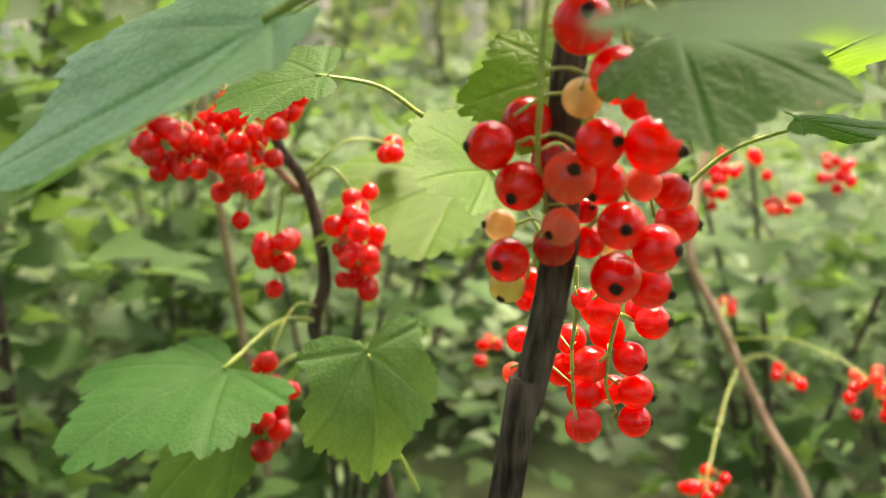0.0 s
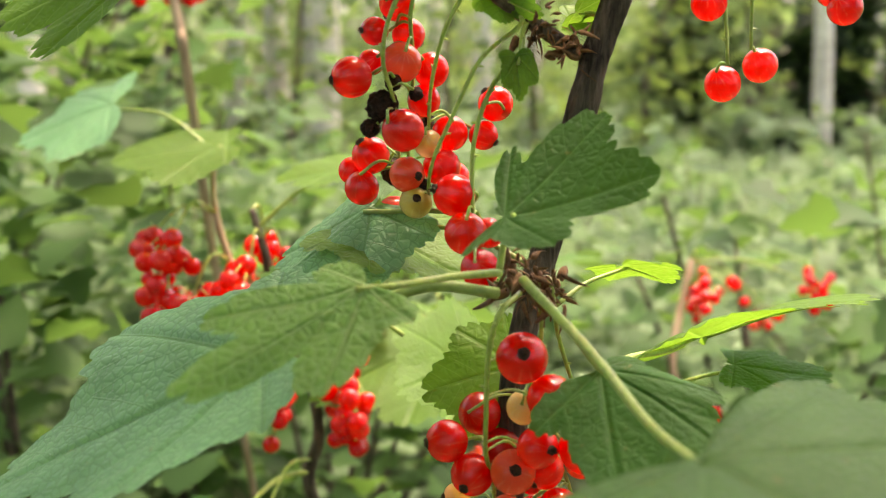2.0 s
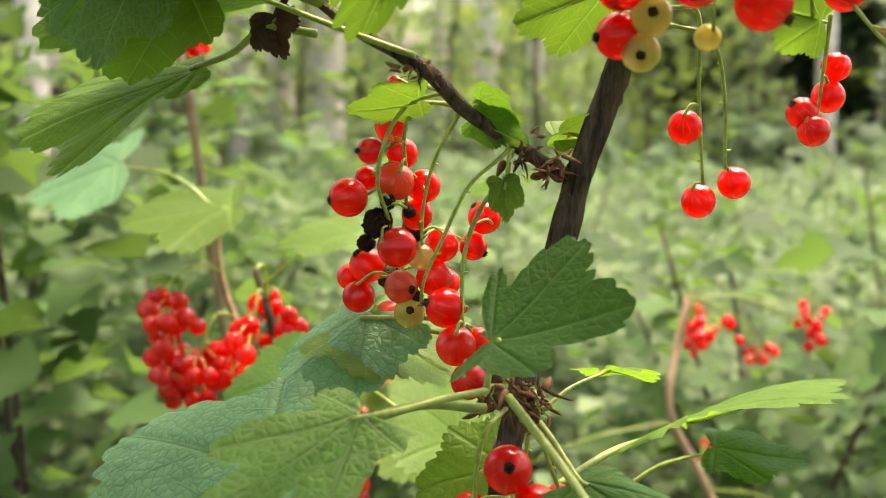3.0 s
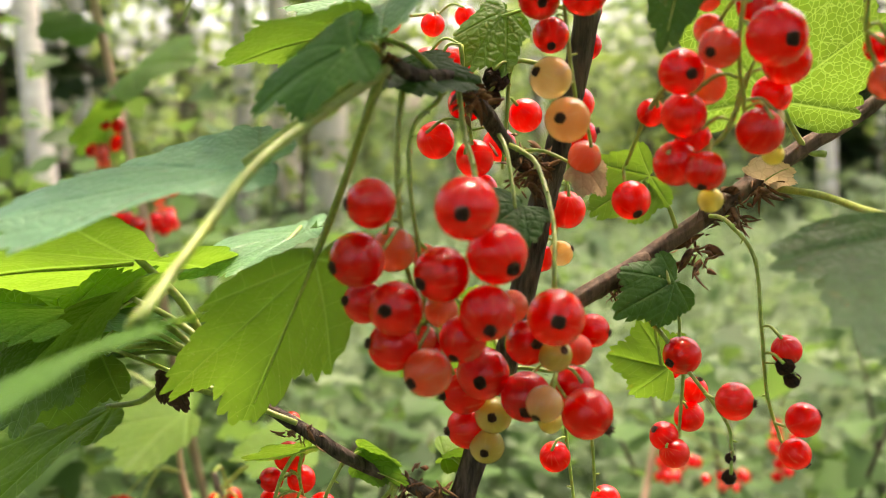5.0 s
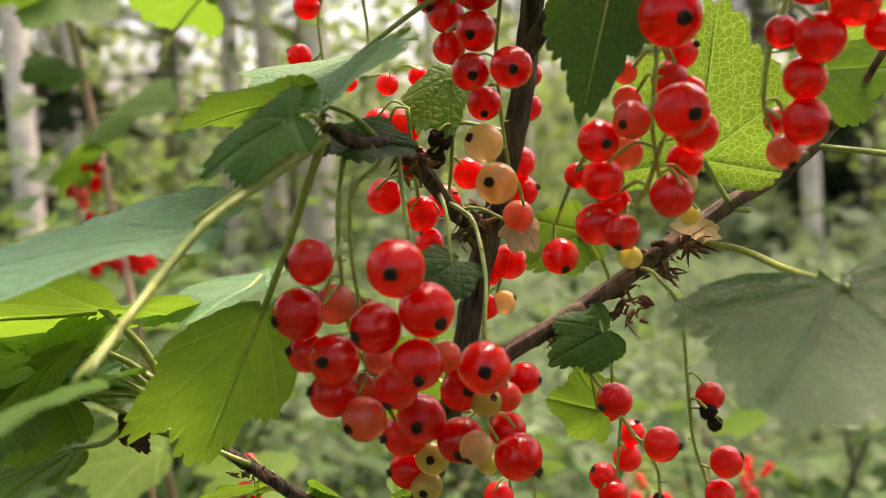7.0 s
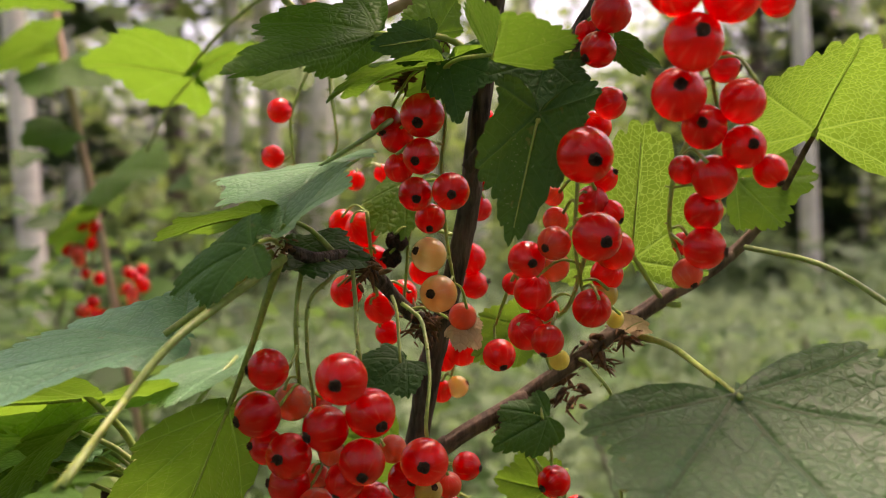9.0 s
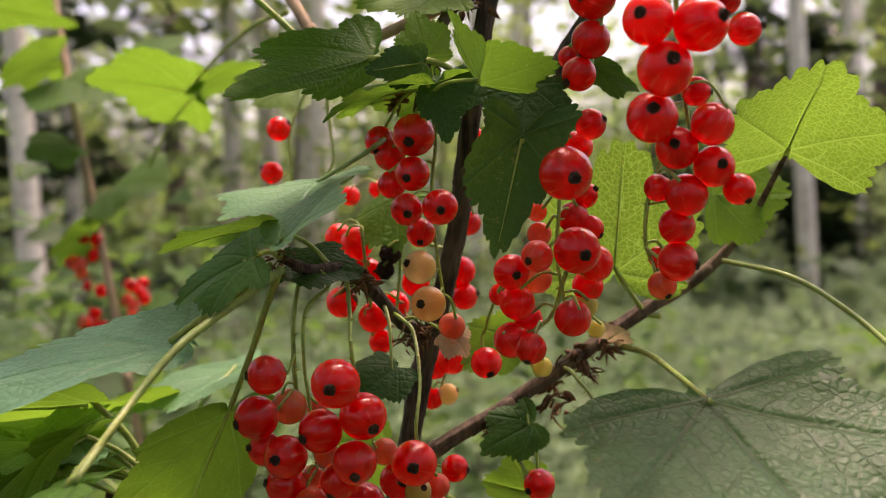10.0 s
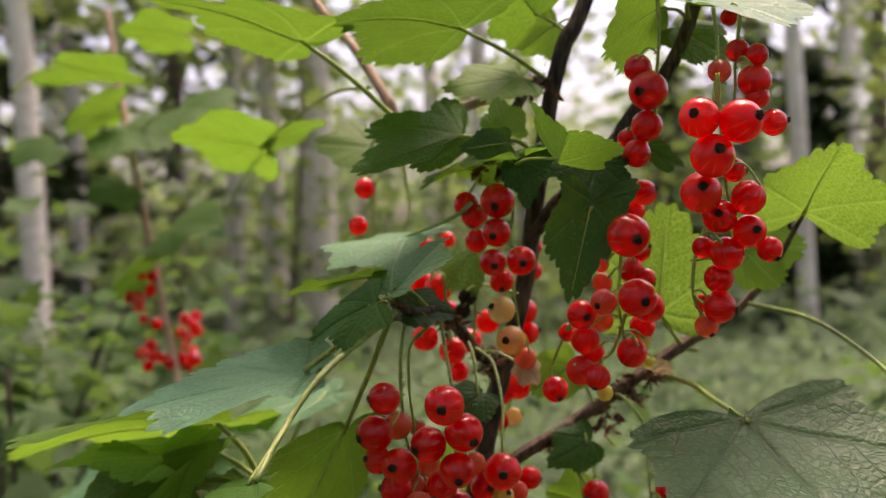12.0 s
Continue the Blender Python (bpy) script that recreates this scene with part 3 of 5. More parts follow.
woody_stem("back", [(-19.4, 440.0, 531.5), (-28.7, 430.0, 571.7), (-52.6, 430.0, 623.9), (-48.3, 430.0, 651.6), (-54.6, 430.0, 688.4), (-67.1, 430.0, 709.9), (-71.0, 430.0, 733.4), (-79.1, 440.0, 754.1)], 2.6, 1.6, BARK)
woody_stem("back", [(-60.0, 432.0, 690.0), (-82.0, 440.0, 714.0), (-97.2, 450.0, 747.0), (-100.7, 460.0, 779.4)], 1.8, 1.2, TWIG)
woody_stem("back", [(281.5, 720.0, 394.2), (238.3, 720.0, 479.2), (201.1, 720.0, 556.4), (178.5, 720.0, 606.3), (198.7, 760.0, 680.5)], 3.5, 2.5, TWIG)
woody_stem("back", [(-150.0, 1000.0, -30.0), (-152.0, 900.0, 300.0), (-150.0, 700.0, 640.0), (-146.3, 600.0, 817.0), (-150.8, 600.0, 846.4), (-171.0, 620.0, 925.7), (-194.8, 640.0, 1022.4), (-211.9, 660.0, 1087.8), (-225.6, 680.0, 1147.0)], 2.8, 2.4, TWIG)
woody_stem("back", [(31.8, 250.0, 995.3), (26.6, 255.0, 1005.3), (11.8, 270.0, 1030.5), (-4.6, 290.0, 1052.3), (-19.7, 310.0, 1078.2)], 2.0, 1.6, TWIG)
bud_scales((26.9, 185.0, 769.7), 12.0, 40)
bud_scales((32.6, 190.0, 766.0), 12.0, 37)
bud_scales((38.7, 205.0, 819.3), 10.0, 27)
bud_scales((31.1, 204.0, 823.4), 10.0, 23)
bud_scales((5.2, 190.0, 842.9), 8.0, 17)
bud_scales((63.5, 185.0, 906.1), 12.0, 37)
bud_scales((49.9, 165.0, 923.0), 9.0, 23)
bud_scales((32.9, 137.0, 929.3), 7.0, 17)
bud_scales((113.2, 200.0, 894.8), 12.0, 34)
bud_scales((104.5, 200.0, 883.6), 12.0, 23)
bud_scales((121.4, 200.0, 900.1), 10.0, 27)
bud_scales((64.5, 185.0, 905.3), 10.0, 27)
bud_scales((81.9, 186.0, 1001.2), 9.0, 23)
bud_scales((70.4, 178.0, 983.0), 9.0, 27)
bud_scales((60.6, 175.0, 971.5), 9.0, 17)
bud_scales((83.8, 193.0, 874.6), 8.0, 17)
green_stalk("long pale green leaf stalk crossing before the bush", [(33.8, 135.0, 926.5), (23.3, 125.0, 918.6), (14.1, 113.0, 910.9), (6.7, 102.0, 900.5), (1.1, 83.0, 888.5)], 1.05, .8)
green_stalk("slender green stalk arching from the side branch", [(158.0, 205.0, 923.7), (170.6, 180.0, 919.8), (175.1, 150.0, 912.6), (174.2, 118.0, 905.8)], .8, .7)
leaf("large dull green leaf with serrated edges and a dark speck", (-27.6, 176.1, 755.4), (-91.7, 178.0, 724.3), (-67.5, 205.0, 750.7), 0.00, 0.05, "b", [(21.4, 180.0, 767.4), (6.7, 175.0, 769.6), (-9.5, 175.0, 763.9), (-20.1, 178.0, 759.8)], lobed=0.85, other=(-62.0, 150.0, 731.0))
leaf("torn dusty green leaf with pale worn veins", (-4.6, 155.0, 773.8), (-34.0, 133.0, 759.8), (-33.3, 150.0, 768.0), 0.00, 0.03, "p", [(21.6, 177.0, 772.4), (11.7, 168.0, 773.0), (3.1, 160.0, 773.0)], lobed=0.66, other=(-12.8, 138.0, 758.9))
leaf("dark green lobed leaf standing before the stem", (22.2, 174.0, 784.4), (50.6, 165.0, 792.1), (40.9, 186.0, 805.4), 0.00, 0.03, "d", [(21.5, 177.0, 772.7), (22.5, 179.0, 778.3)], lobed=0.7, other=(31.4, 160.0, 781.4))
leaf("broad green leaf on a pale stalk close to the path", (48.5, 111.6, 754.5), (84.5, 73.7, 750.1), (34.9, 64.0, 749.5), 0.15, 0.10, "s", [(26.5, 178.0, 770.7), (37.9, 152.0, 761.4), (44.4, 130.0, 755.4)])
leaf("wrinkled dark green leaf below the pale stalk", (42.8, 176.0, 752.1), (64.6, 150.0, 746.5), (64.2, 165.0, 751.9), 0.00, 0.10, "d", [(28.8, 190.0, 766.4), (35.2, 186.0, 761.1), (41.6, 176.0, 753.4)], lobed=0.85, other=(41.9, 150.0, 739.4))
leaf("small yellow-green leaf seen edge on behind the stem", (53.0, 212.7, 767.8), (66.3, 223.0, 763.9), (66.6, 209.7, 768.1), 0.10, 0.10, "y", [(35.9, 200.0, 760.8), (43.9, 207.0, 764.9)])
leaf("long yellow-green leaf seen edge on", (83.6, 257.6, 740.5), (110.4, 223.1, 766.4), (68.4, 217.5, 752.7), 0.10, 0.20, "y", [(40.4, 205.0, 739.8), (56.8, 225.0, 741.7), (71.3, 245.0, 739.1)])
leaf("small round dark green leaf", (94.5, 261.3, 729.9), (120.2, 254.3, 730.7), (103.3, 242.6, 728.6), 0.10, 0.10, "d")
leaf("ragged yellowing leaf behind the red currants", (27.2, 206.0, 744.6), (5.2, 205.0, 739.6), (15.6, 212.0, 752.3), 0.15, 0.10, "y", [(28.2, 200.0, 750.3), (28.2, 204.0, 746.9)])
leaf("shaded leaf with a bright translucent underside", (-9.7, 228.0, 775.1), (14.9, 214.0, 766.1), (-2.4, 200.0, 763.8), 0.25, 0.10, "y")
leaf("blue-green leaf hanging at a slant", (-8.3, 218.0, 781.1), (-36.4, 205.0, 759.4), (-30.6, 222.0, 769.7), 0.00, 0.05, "b", other=(-10.3, 200.0, 763.4))
leaf("bright yellow-green lobed leaf on a dark stalk", (-50.3, 219.0, 843.7), (-98.2, 224.0, 826.2), (-92.3, 246.0, 838.4), 0.00, 0.04, "y", [(-18.1, 200.0, 850.7), (-30.7, 205.0, 852.2), (-39.9, 210.0, 846.5)], lobed=0.75, other=(-83.1, 212.0, 822.1))
leaf("drooping dull green leaf folded down", (-55.8, 197.0, 871.0), (-64.4, 190.0, 843.4), (-81.2, 199.0, 858.4), 0.00, 0.05, "p", [(5.1, 188.0, 845.4), (-11.2, 192.0, 851.3), (-29.2, 196.0, 858.1)], other=(-51.3, 193.0, 853.1))
leaf("dull green leaf turned over behind the folded leaf", (-54.6, 198.0, 871.7), (-32.5, 202.0, 883.0), (-44.5, 207.0, 883.3), 0.00, 0.05, "p", other=(-45.5, 196.0, 867.8))
leaf("small leaf with pale green underside", (-46.2, 206.2, 858.8), (-32.1, 221.6, 862.1), (-27.4, 201.9, 866.2), 0.30, 0.10, "b")
leaf("serrated green leaf below the folded leaf", (-49.3, 206.0, 861.7), (-89.7, 214.0, 850.5), (-67.6, 208.0, 842.7), 0.00, 0.05, "y", other=(-77.3, 222.0, 870.0))
leaf("large bright green leaf lit from behind with many veins", (16.3, 152.0, 889.3), (-3.4, 177.0, 851.0), (-20.0, 169.0, 858.5), 0.00, 0.03, "y", [(32.6, 140.0, 927.0), (28.5, 141.0, 917.0), (23.5, 146.0, 905.0)], lobed=0.9, other=(18.3, 160.0, 865.0))
leaf("bright yellow-green leaf seen nearly edge on", (-31.3, 190.9, 887.5), (-102.9, 196.2, 880.2), (-62.9, 236.6, 874.3), 0.10, 0.10, "y")
leaf("pale blue-green leaf under a brighter leaf", (-45.6, 205.0, 873.4), (-86.3, 180.0, 876.6), (-60.5, 165.0, 874.3), 0.10, 0.10, "b")
leaf("crumpled dark green leaf with curled edges", (-30.7, 182.6, 879.2), (-66.5, 155.7, 864.2), (-63.0, 190.3, 868.1), 0.35, 0.30, "g", [(-17.4, 190.0, 866.0), (-25.2, 190.0, 872.0)])
leaf("soft green leaf at the end of the long stalk", (0.4, 85.0, 888.0), (-24.2, 60.0, 879.7), (-16.8, 110.0, 878.3), 0.00, 0.02, "g", [(6.7, 102.0, 900.5), (4.5, 94.0, 896.0)], other=(-10.7, 48.0, 882.5))
leaf("blue-green leaf with a smooth waxy top and painted sky sheen", (7.9, 135.0, 910.0), (-47.1, 126.0, 900.4), (-27.2, 160.0, 911.2), 0.00, 0.02, "c", [(30.6, 140.0, 927.7), (19.3, 138.0, 919.1)], lobed=0.85, other=(-26.8, 112.0, 899.4))
leaf("pale blue-green leaf behind the long stalk", (1.1, 245.0, 889.8), (-37.4, 225.0, 879.5), (-23.9, 262.0, 886.0), 0.00, 0.05, "b", lobed=0.9, other=(-15.7, 212.0, 881.4))
leaf("small dark crinkled leaf under the spur", (28.3, 124.9, 929.7), (7.9, 127.2, 921.1), (16.4, 132.5, 931.1), 0.25, 0.20, "d")
leaf("yellow-green leaf seen from below", (24.6, 167.1, 936.8), (-4.1, 166.2, 932.4), (9.8, 189.2, 933.0), 0.10, 0.05, "y")
leaf("green leaf held level above the spur", (36.4, 197.6, 950.5), (9.6, 178.6, 940.9), (12.9, 205.4, 947.3), 0.10, 0.05, "b", [(58.4, 170.0, 961.2), (51.4, 160.0, 955.3)])
leaf("narrow bright green leaf above the spur", (32.2, 136.0, 932.8), (49.0, 144.2, 948.8), (47.3, 126.6, 940.7), 0.20, 0.05, "b")
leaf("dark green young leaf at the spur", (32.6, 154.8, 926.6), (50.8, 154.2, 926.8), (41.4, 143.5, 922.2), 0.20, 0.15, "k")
leaf("large veined dark green leaf with a glossy top", (131.4, 119.2, 896.5), (146.6, 77.7, 874.0), (109.3, 89.9, 881.1), 0.03, 0.03, "v", [(124.8, 200.0, 899.1), (131.3, 185.0, 897.8), (133.9, 160.0, 895.3)])
leaf("yellow-green veined leaf lit from behind at the twig end", (170.8, 183.0, 954.8), (170.1, 145.0, 978.0), (146.8, 150.0, 967.0), 0.00, 0.05, "n", lobed=0.95, other=(188.5, 150.0, 959.6))
leaf("bright backlit leaf behind the hanging currants", (123.4, 198.0, 920.8), (125.0, 184.0, 959.5), (105.1, 202.0, 942.6), 0.00, 0.05, "n", [(138.5, 204.0, 907.1), (133.0, 203.0, 909.0)], lobed=0.95, other=(145.5, 192.0, 939.9))
leaf("small backlit leaf behind the twig", (155.2, 205.0, 944.0), (176.6, 200.0, 945.2), (162.0, 200.0, 931.8), 0.10, 0.10, "y", [(161.9, 206.0, 931.7), (159.4, 206.0, 937.9)])
leaf("dark green hanging leaf with shade put into its colour", (92.3, 137.0, 958.0), (85.7, 140.0, 929.5), (78.5, 136.0, 946.8), 0.00, 0.04, "k", [(101.6, 160.0, 969.9), (98.6, 145.0, 962.5)], lobed=0.9, other=(101.0, 135.0, 944.9))
leaf("shaded green leaf behind the upper currants", (59.2, 205.0, 945.1), (49.0, 198.0, 931.8), (47.4, 204.0, 940.4), 0.00, 0.05, "g", lobed=0.9, other=(58.6, 196.0, 930.3))
leaf("small blue-green leaf hanging by the shoot", (111.7, 152.0, 976.1), (121.8, 146.0, 970.5), (117.4, 150.0, 976.6), 0.00, 0.05, "d", lobed=0.9, other=(116.5, 145.0, 968.0))
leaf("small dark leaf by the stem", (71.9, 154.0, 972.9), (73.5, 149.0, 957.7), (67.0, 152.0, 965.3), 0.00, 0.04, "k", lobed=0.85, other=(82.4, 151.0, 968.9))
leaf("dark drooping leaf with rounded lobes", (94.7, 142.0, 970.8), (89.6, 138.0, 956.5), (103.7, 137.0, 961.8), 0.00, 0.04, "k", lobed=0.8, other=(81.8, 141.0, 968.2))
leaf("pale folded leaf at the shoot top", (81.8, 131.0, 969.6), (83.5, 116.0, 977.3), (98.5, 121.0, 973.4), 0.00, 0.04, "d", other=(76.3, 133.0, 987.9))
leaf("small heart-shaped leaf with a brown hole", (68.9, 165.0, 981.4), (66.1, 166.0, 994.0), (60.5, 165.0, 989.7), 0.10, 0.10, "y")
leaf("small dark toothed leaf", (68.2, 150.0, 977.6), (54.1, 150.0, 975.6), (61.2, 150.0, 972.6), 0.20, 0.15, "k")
leaf("yellow-green leaf behind the shoot top", (70.8, 190.0, 977.4), (52.5, 190.0, 971.2), (65.7, 190.0, 969.3), 0.10, 0.10, "y")
leaf("dry papery tan bract at the node", (73.1, 172.0, 906.8), (79.2, 170.0, 901.6), (73.4, 168.0, 901.1), 0.30, 0.30, "t")
leaf("dry papery tan bract at the side branch", (120.6, 195.0, 901.5), (125.4, 190.0, 906.1), (118.3, 190.0, 907.1), 0.30, 0.30, "t")
leaf("shrivelled brown leaf hanging from its stalk", (-29.0, 205.0, 855.4), (-27.5, 200.0, 846.8), (-22.7, 198.0, 850.6), 0.60, 0.40, "w", [(-23.1, 200.0, 856.7)])
leaf("dark green pointed leaf with serrated edge", (54.6, 165.0, 982.0), (23.8, 130.0, 968.1), (28.0, 160.0, 987.7), 0.00, 0.04, "g", [(80.5, 180.0, 975.9), (71.2, 165.0, 980.2)], lobed=0.8, other=(43.6, 150.0, 970.3))
leaf("folded green leaf seen edge on", (70.5, 151.2, 973.2), (44.9, 189.2, 974.6), (72.6, 180.0, 978.9), 0.25, 0.15, "g")
leaf("large bright green leaf on a long stalk", (-1.1, 199.6, 1020.6), (-50.4, 178.6, 1038.5), (-40.3, 224.7, 1031.2), 0.12, 0.15, "g", [(33.0, 200.0, 990.6), (19.5, 200.0, 1003.6), (8.6, 200.0, 1012.9)])
leaf("green toothed leaf arching from the shoot", (55.7, 171.5, 1017.8), (16.6, 155.7, 1024.4), (25.4, 188.4, 1016.5), 0.15, 0.20, "d", [(84.0, 187.0, 1003.3), (71.1, 180.0, 1011.0)])
leaf("yellowish leaf with a dry brown edge", (75.5, 186.2, 1003.8), (49.5, 181.2, 1002.4), (60.0, 194.6, 1010.6), 0.12, 0.15, "y")
leaf("leaf at the top of the dark shoot", (118.4, 155.1, 1020.2), (96.4, 152.5, 1010.5), (109.0, 172.1, 1006.8), 0.15, 0.20, "g")
leaf("leaf at the top of the dark shoot", (125.9, 171.9, 1016.8), (142.5, 164.5, 1007.9), (128.1, 161.8, 1006.1), 0.15, 0.20, "g")
leaf("small green leaf against the sky", (89.7, 200.0, 1025.2), (76.7, 200.0, 1014.7), (84.7, 200.0, 1010.5), 0.15, 0.10, "y")
leaf("small green leaf against the sky", (81.7, 190.0, 1025.5), (71.5, 180.0, 1034.9), (91.7, 190.0, 1034.2), 0.15, 0.10, "g")
leaf("pale leaf catching the sky", (123.7, 150.0, 1020.9), (163.0, 150.0, 1018.7), (134.0, 125.0, 1011.1), 0.10, 0.10, "b")
leaf("large soft green leaf further back", (-48.6, 389.4, 1002.7), (-94.0, 386.9, 1016.6), (-76.5, 422.1, 999.1), 0.10, 0.20, "g", [(19.0, 250.0, 1011.6), (-1.3, 300.0, 1017.3), (-25.2, 340.0, 1011.4)])
leaf("large soft green leaf further back", (-46.0, 390.5, 1003.2), (-21.1, 394.3, 1022.4), (-33.6, 380.0, 1015.2), 0.10, 0.20, "g")
leaf("green leaf further back", (-107.8, 459.4, 1079.6), (-143.3, 452.8, 1087.4), (-130.9, 478.2, 1077.8), 0.10, 0.20, "g")
leaf("green leaf further back", (-200.0, 499.4, 1069.9), (-159.8, 538.5, 1075.2), (-158.1, 496.1, 1076.6), 0.10, 0.20, "g")
leaf("small yellow leaf behind the shoot", (17.5, 300.0, 992.1), (-9.8, 300.0, 997.0), (1.8, 290.0, 985.6), 0.10, 0.10, "y")
leaf("small dark round leaf under the branch", (97.9, 190.0, 877.8), (83.0, 180.0, 872.9), (96.5, 185.0, 870.3), 0.15, 0.20, "d")
leaf("yellowish lobed leaf under the branch", (98.3, 200.0, 854.5), (83.4, 200.0, 858.2), (90.8, 200.0, 865.0), 0.10, 0.10, "y")
leaf("small dark leaf beside the stem", (59.5, 162.0, 898.7), (49.7, 152.0, 894.2), (57.3, 150.0, 891.4), 0.20, 0.20, "k")
leaf("small yellow leaf behind the currants", (92.3, 192.0, 903.2), (77.1, 190.0, 895.4), (81.8, 190.0, 906.4), 0.10, 0.10, "y")
leaf("young leaf on the spur", (19.4, 200.0, 835.5), (29.3, 200.0, 832.1), (23.5, 190.7, 837.7), 0.30, 0.20, "g")
leaf("young leaf on the spur", (5.8, 200.0, 835.3), (-10.5, 200.0, 833.5), (-1.1, 191.3, 838.6), 0.20, 0.10, "y")
leaf("young leaf behind the spur", (40.6, 215.0, 827.4), (52.0, 218.1, 828.5), (45.0, 208.8, 831.1), 0.20, 0.10, "y")
leaf("yellow-green leaf behind the currants", (52.3, 222.0, 863.3), (27.7, 212.0, 854.2), (42.5, 222.0, 849.1), 0.20, 0.10, "y")
leaf("tiny leaf at the fork", (25.5, 198.0, 817.1), (27.6, 197.0, 807.7), (23.1, 196.0, 812.0), 0.30, 0.20, "g")
leaf("curled young leaf above the fork", (18.8, 200.0, 830.8), (30.9, 201.2, 826.3), (25.2, 198.8, 832.9), 0.40, 0.20, "g")
leaf("small leaf behind the fork", (40.2, 222.0, 826.1), (52.1, 223.9, 826.9), (45.5, 217.7, 823.2), 0.20, 0.10, "y")
leaf("heart-shaped soft green leaf further back", (-23.4, 335.4, 647.5), (-17.3, 331.1, 601.4), (-38.7, 319.0, 623.3), 0.10, 0.15, "s", [(-7.1, 360.0, 584.4), (-17.0, 350.0, 610.8), (-21.3, 342.0, 630.8)])
leaf("broad dim green leaf with a pale speck", (-76.5, 360.0, 633.4), (-126.1, 320.0, 623.7), (-88.5, 305.0, 622.8), 0.10, 0.15, "d")
leaf("shaded leaf lit through from behind", (-77.2, 400.0, 611.0), (-116.7, 380.0, 570.7), (-71.1, 375.0, 594.2), 0.10, 0.10, "y")
leaf("green leaf behind the large dull leaf", (-33.0, 300.0, 741.8), (-65.4, 300.0, 735.7), (-55.0, 335.0, 746.6), 0.10, 0.10, "g")
leaf("bright leaf spread behind the currants", (18.2, 330.0, 710.0), (-5.7, 330.0, 728.4), (-1.8, 300.0, 706.1), 0.10, 0.10, "y")
leaf("pale leaf further back", (10.9, 450.0, 691.2), (-48.2, 420.0, 677.4), (-15.4, 400.0, 670.3), 0.10, 0.10, "y", [(33.1, 400.0, 709.1)])
leaf("bright yellow-green leaf further back", (-92.4, 450.0, 782.2), (-140.6, 440.0, 778.5), (-105.7, 400.0, 773.1), 0.10, 0.10, "y")
leaf("bright yellow-green leaf further back", (-27.1, 420.0, 774.5), (-64.1, 420.0, 774.2), (-41.8, 380.0, 770.7), 0.10, 0.10, "y")
leaf("small bright green serrated leaf standing up", (-49.6, 207.0, 863.2), (-33.1, 203.0, 878.0), (-41.6, 199.0, 873.7), 0.10, 0.10, "y")
leaf("blue-green leaf further back", (-160.1, 500.0, 798.9), (-209.9, 500.0, 784.2), (-193.7, 530.0, 804.1), 0.10, 0.10, "b")
leaf("dim green leaf of a neighbouring bush", (-196.5, 630.0, 999.8), (-218.1, 610.0, 992.5), (-189.7, 580.0, 974.0), 0.10, 0.20, "g")
leaf("dim green leaf of a neighbouring bush", (-203.2, 640.0, 1046.8), (-160.5, 620.0, 1039.3), (-177.6, 590.0, 1023.8), 0.10, 0.20, "g")
leaf("dim green leaf of a neighbouring bush", (-161.7, 620.0, 966.3), (-124.8, 600.0, 975.6), (-136.5, 570.0, 954.6), 0.10, 0.20, "g")
leaf("dim green leaf of a neighbouring bush", (-210.5, 650.0, 1063.8), (-245.8, 630.0, 1050.8), (-217.6, 600.0, 1069.5), 0.10, 0.20, "g")
leaf("dim green leaf of a neighbouring bush", (-263.9, 660.0, 1036.8), (-289.6, 640.0, 1026.4), (-260.3, 610.0, 1010.3), 0.10, 0.20, "g")
leaf("dim green leaf of a neighbouring bush", (-177.3, 620.0, 934.4), (-203.1, 600.0, 926.8), (-183.0, 570.0, 947.4), 0.10, 0.20, "g")
leaf("dim green leaf of a neighbouring bush", (-146.5, 600.0, 1055.6), (-108.8, 580.0, 1054.2), (-118.4, 550.0, 1036.3), 0.10, 0.20, "g")
truss("drooping truss of glossy ripe red currants beside the dark stem", [(26.1, 180.0, 767.5), (21.5, 174.0, 764.2), (19.5, 176.0, 755.1), (19.2, 178.0, 740.5), (19.7, 186.0, 729.7), (21.9, 192.0, 718.4), (20.1, 196.0, 706.7)], [
    (26.6, 178.0, 754.0, 5.54, -90, 24, "r"),
    (33.0, 178.0, 745.1, 5.29, -72, 20, "r"),
    (11.0, 190.0, 731.5, 4.84, -165, -1, "r"),
    (16.7, 190.0, 723.7, 4.88, -116, -23, "r"),
    (25.7, 186.0, 725.9, 5.09, -87, 24, "o"),
    (30.8, 183.0, 732.6, 4.67, -54, 9, "r"),
    (23.7, 197.0, 727.8, 4.47, 134, -16, "d"),
    (13.5, 200.0, 714.4, 3.33, -166, 4, "p"),
    (24.4, 187.0, 716.3, 3.77, -136, -19, "o"),
    (24.1, 196.0, 710.9, 4.29, 94, -49, "r"),
    (14.7, 193.0, 708.6, 4.46, -122, -6, "r"),
    (15.0, 198.0, 702.2, 3.68, -121, -39, "g"),
    (21.4, 212.0, 699.6, 3.43, 117, -42, "r"),
    (20.6, 214.0, 695.4, 2.73, 69, -65, "r"),])
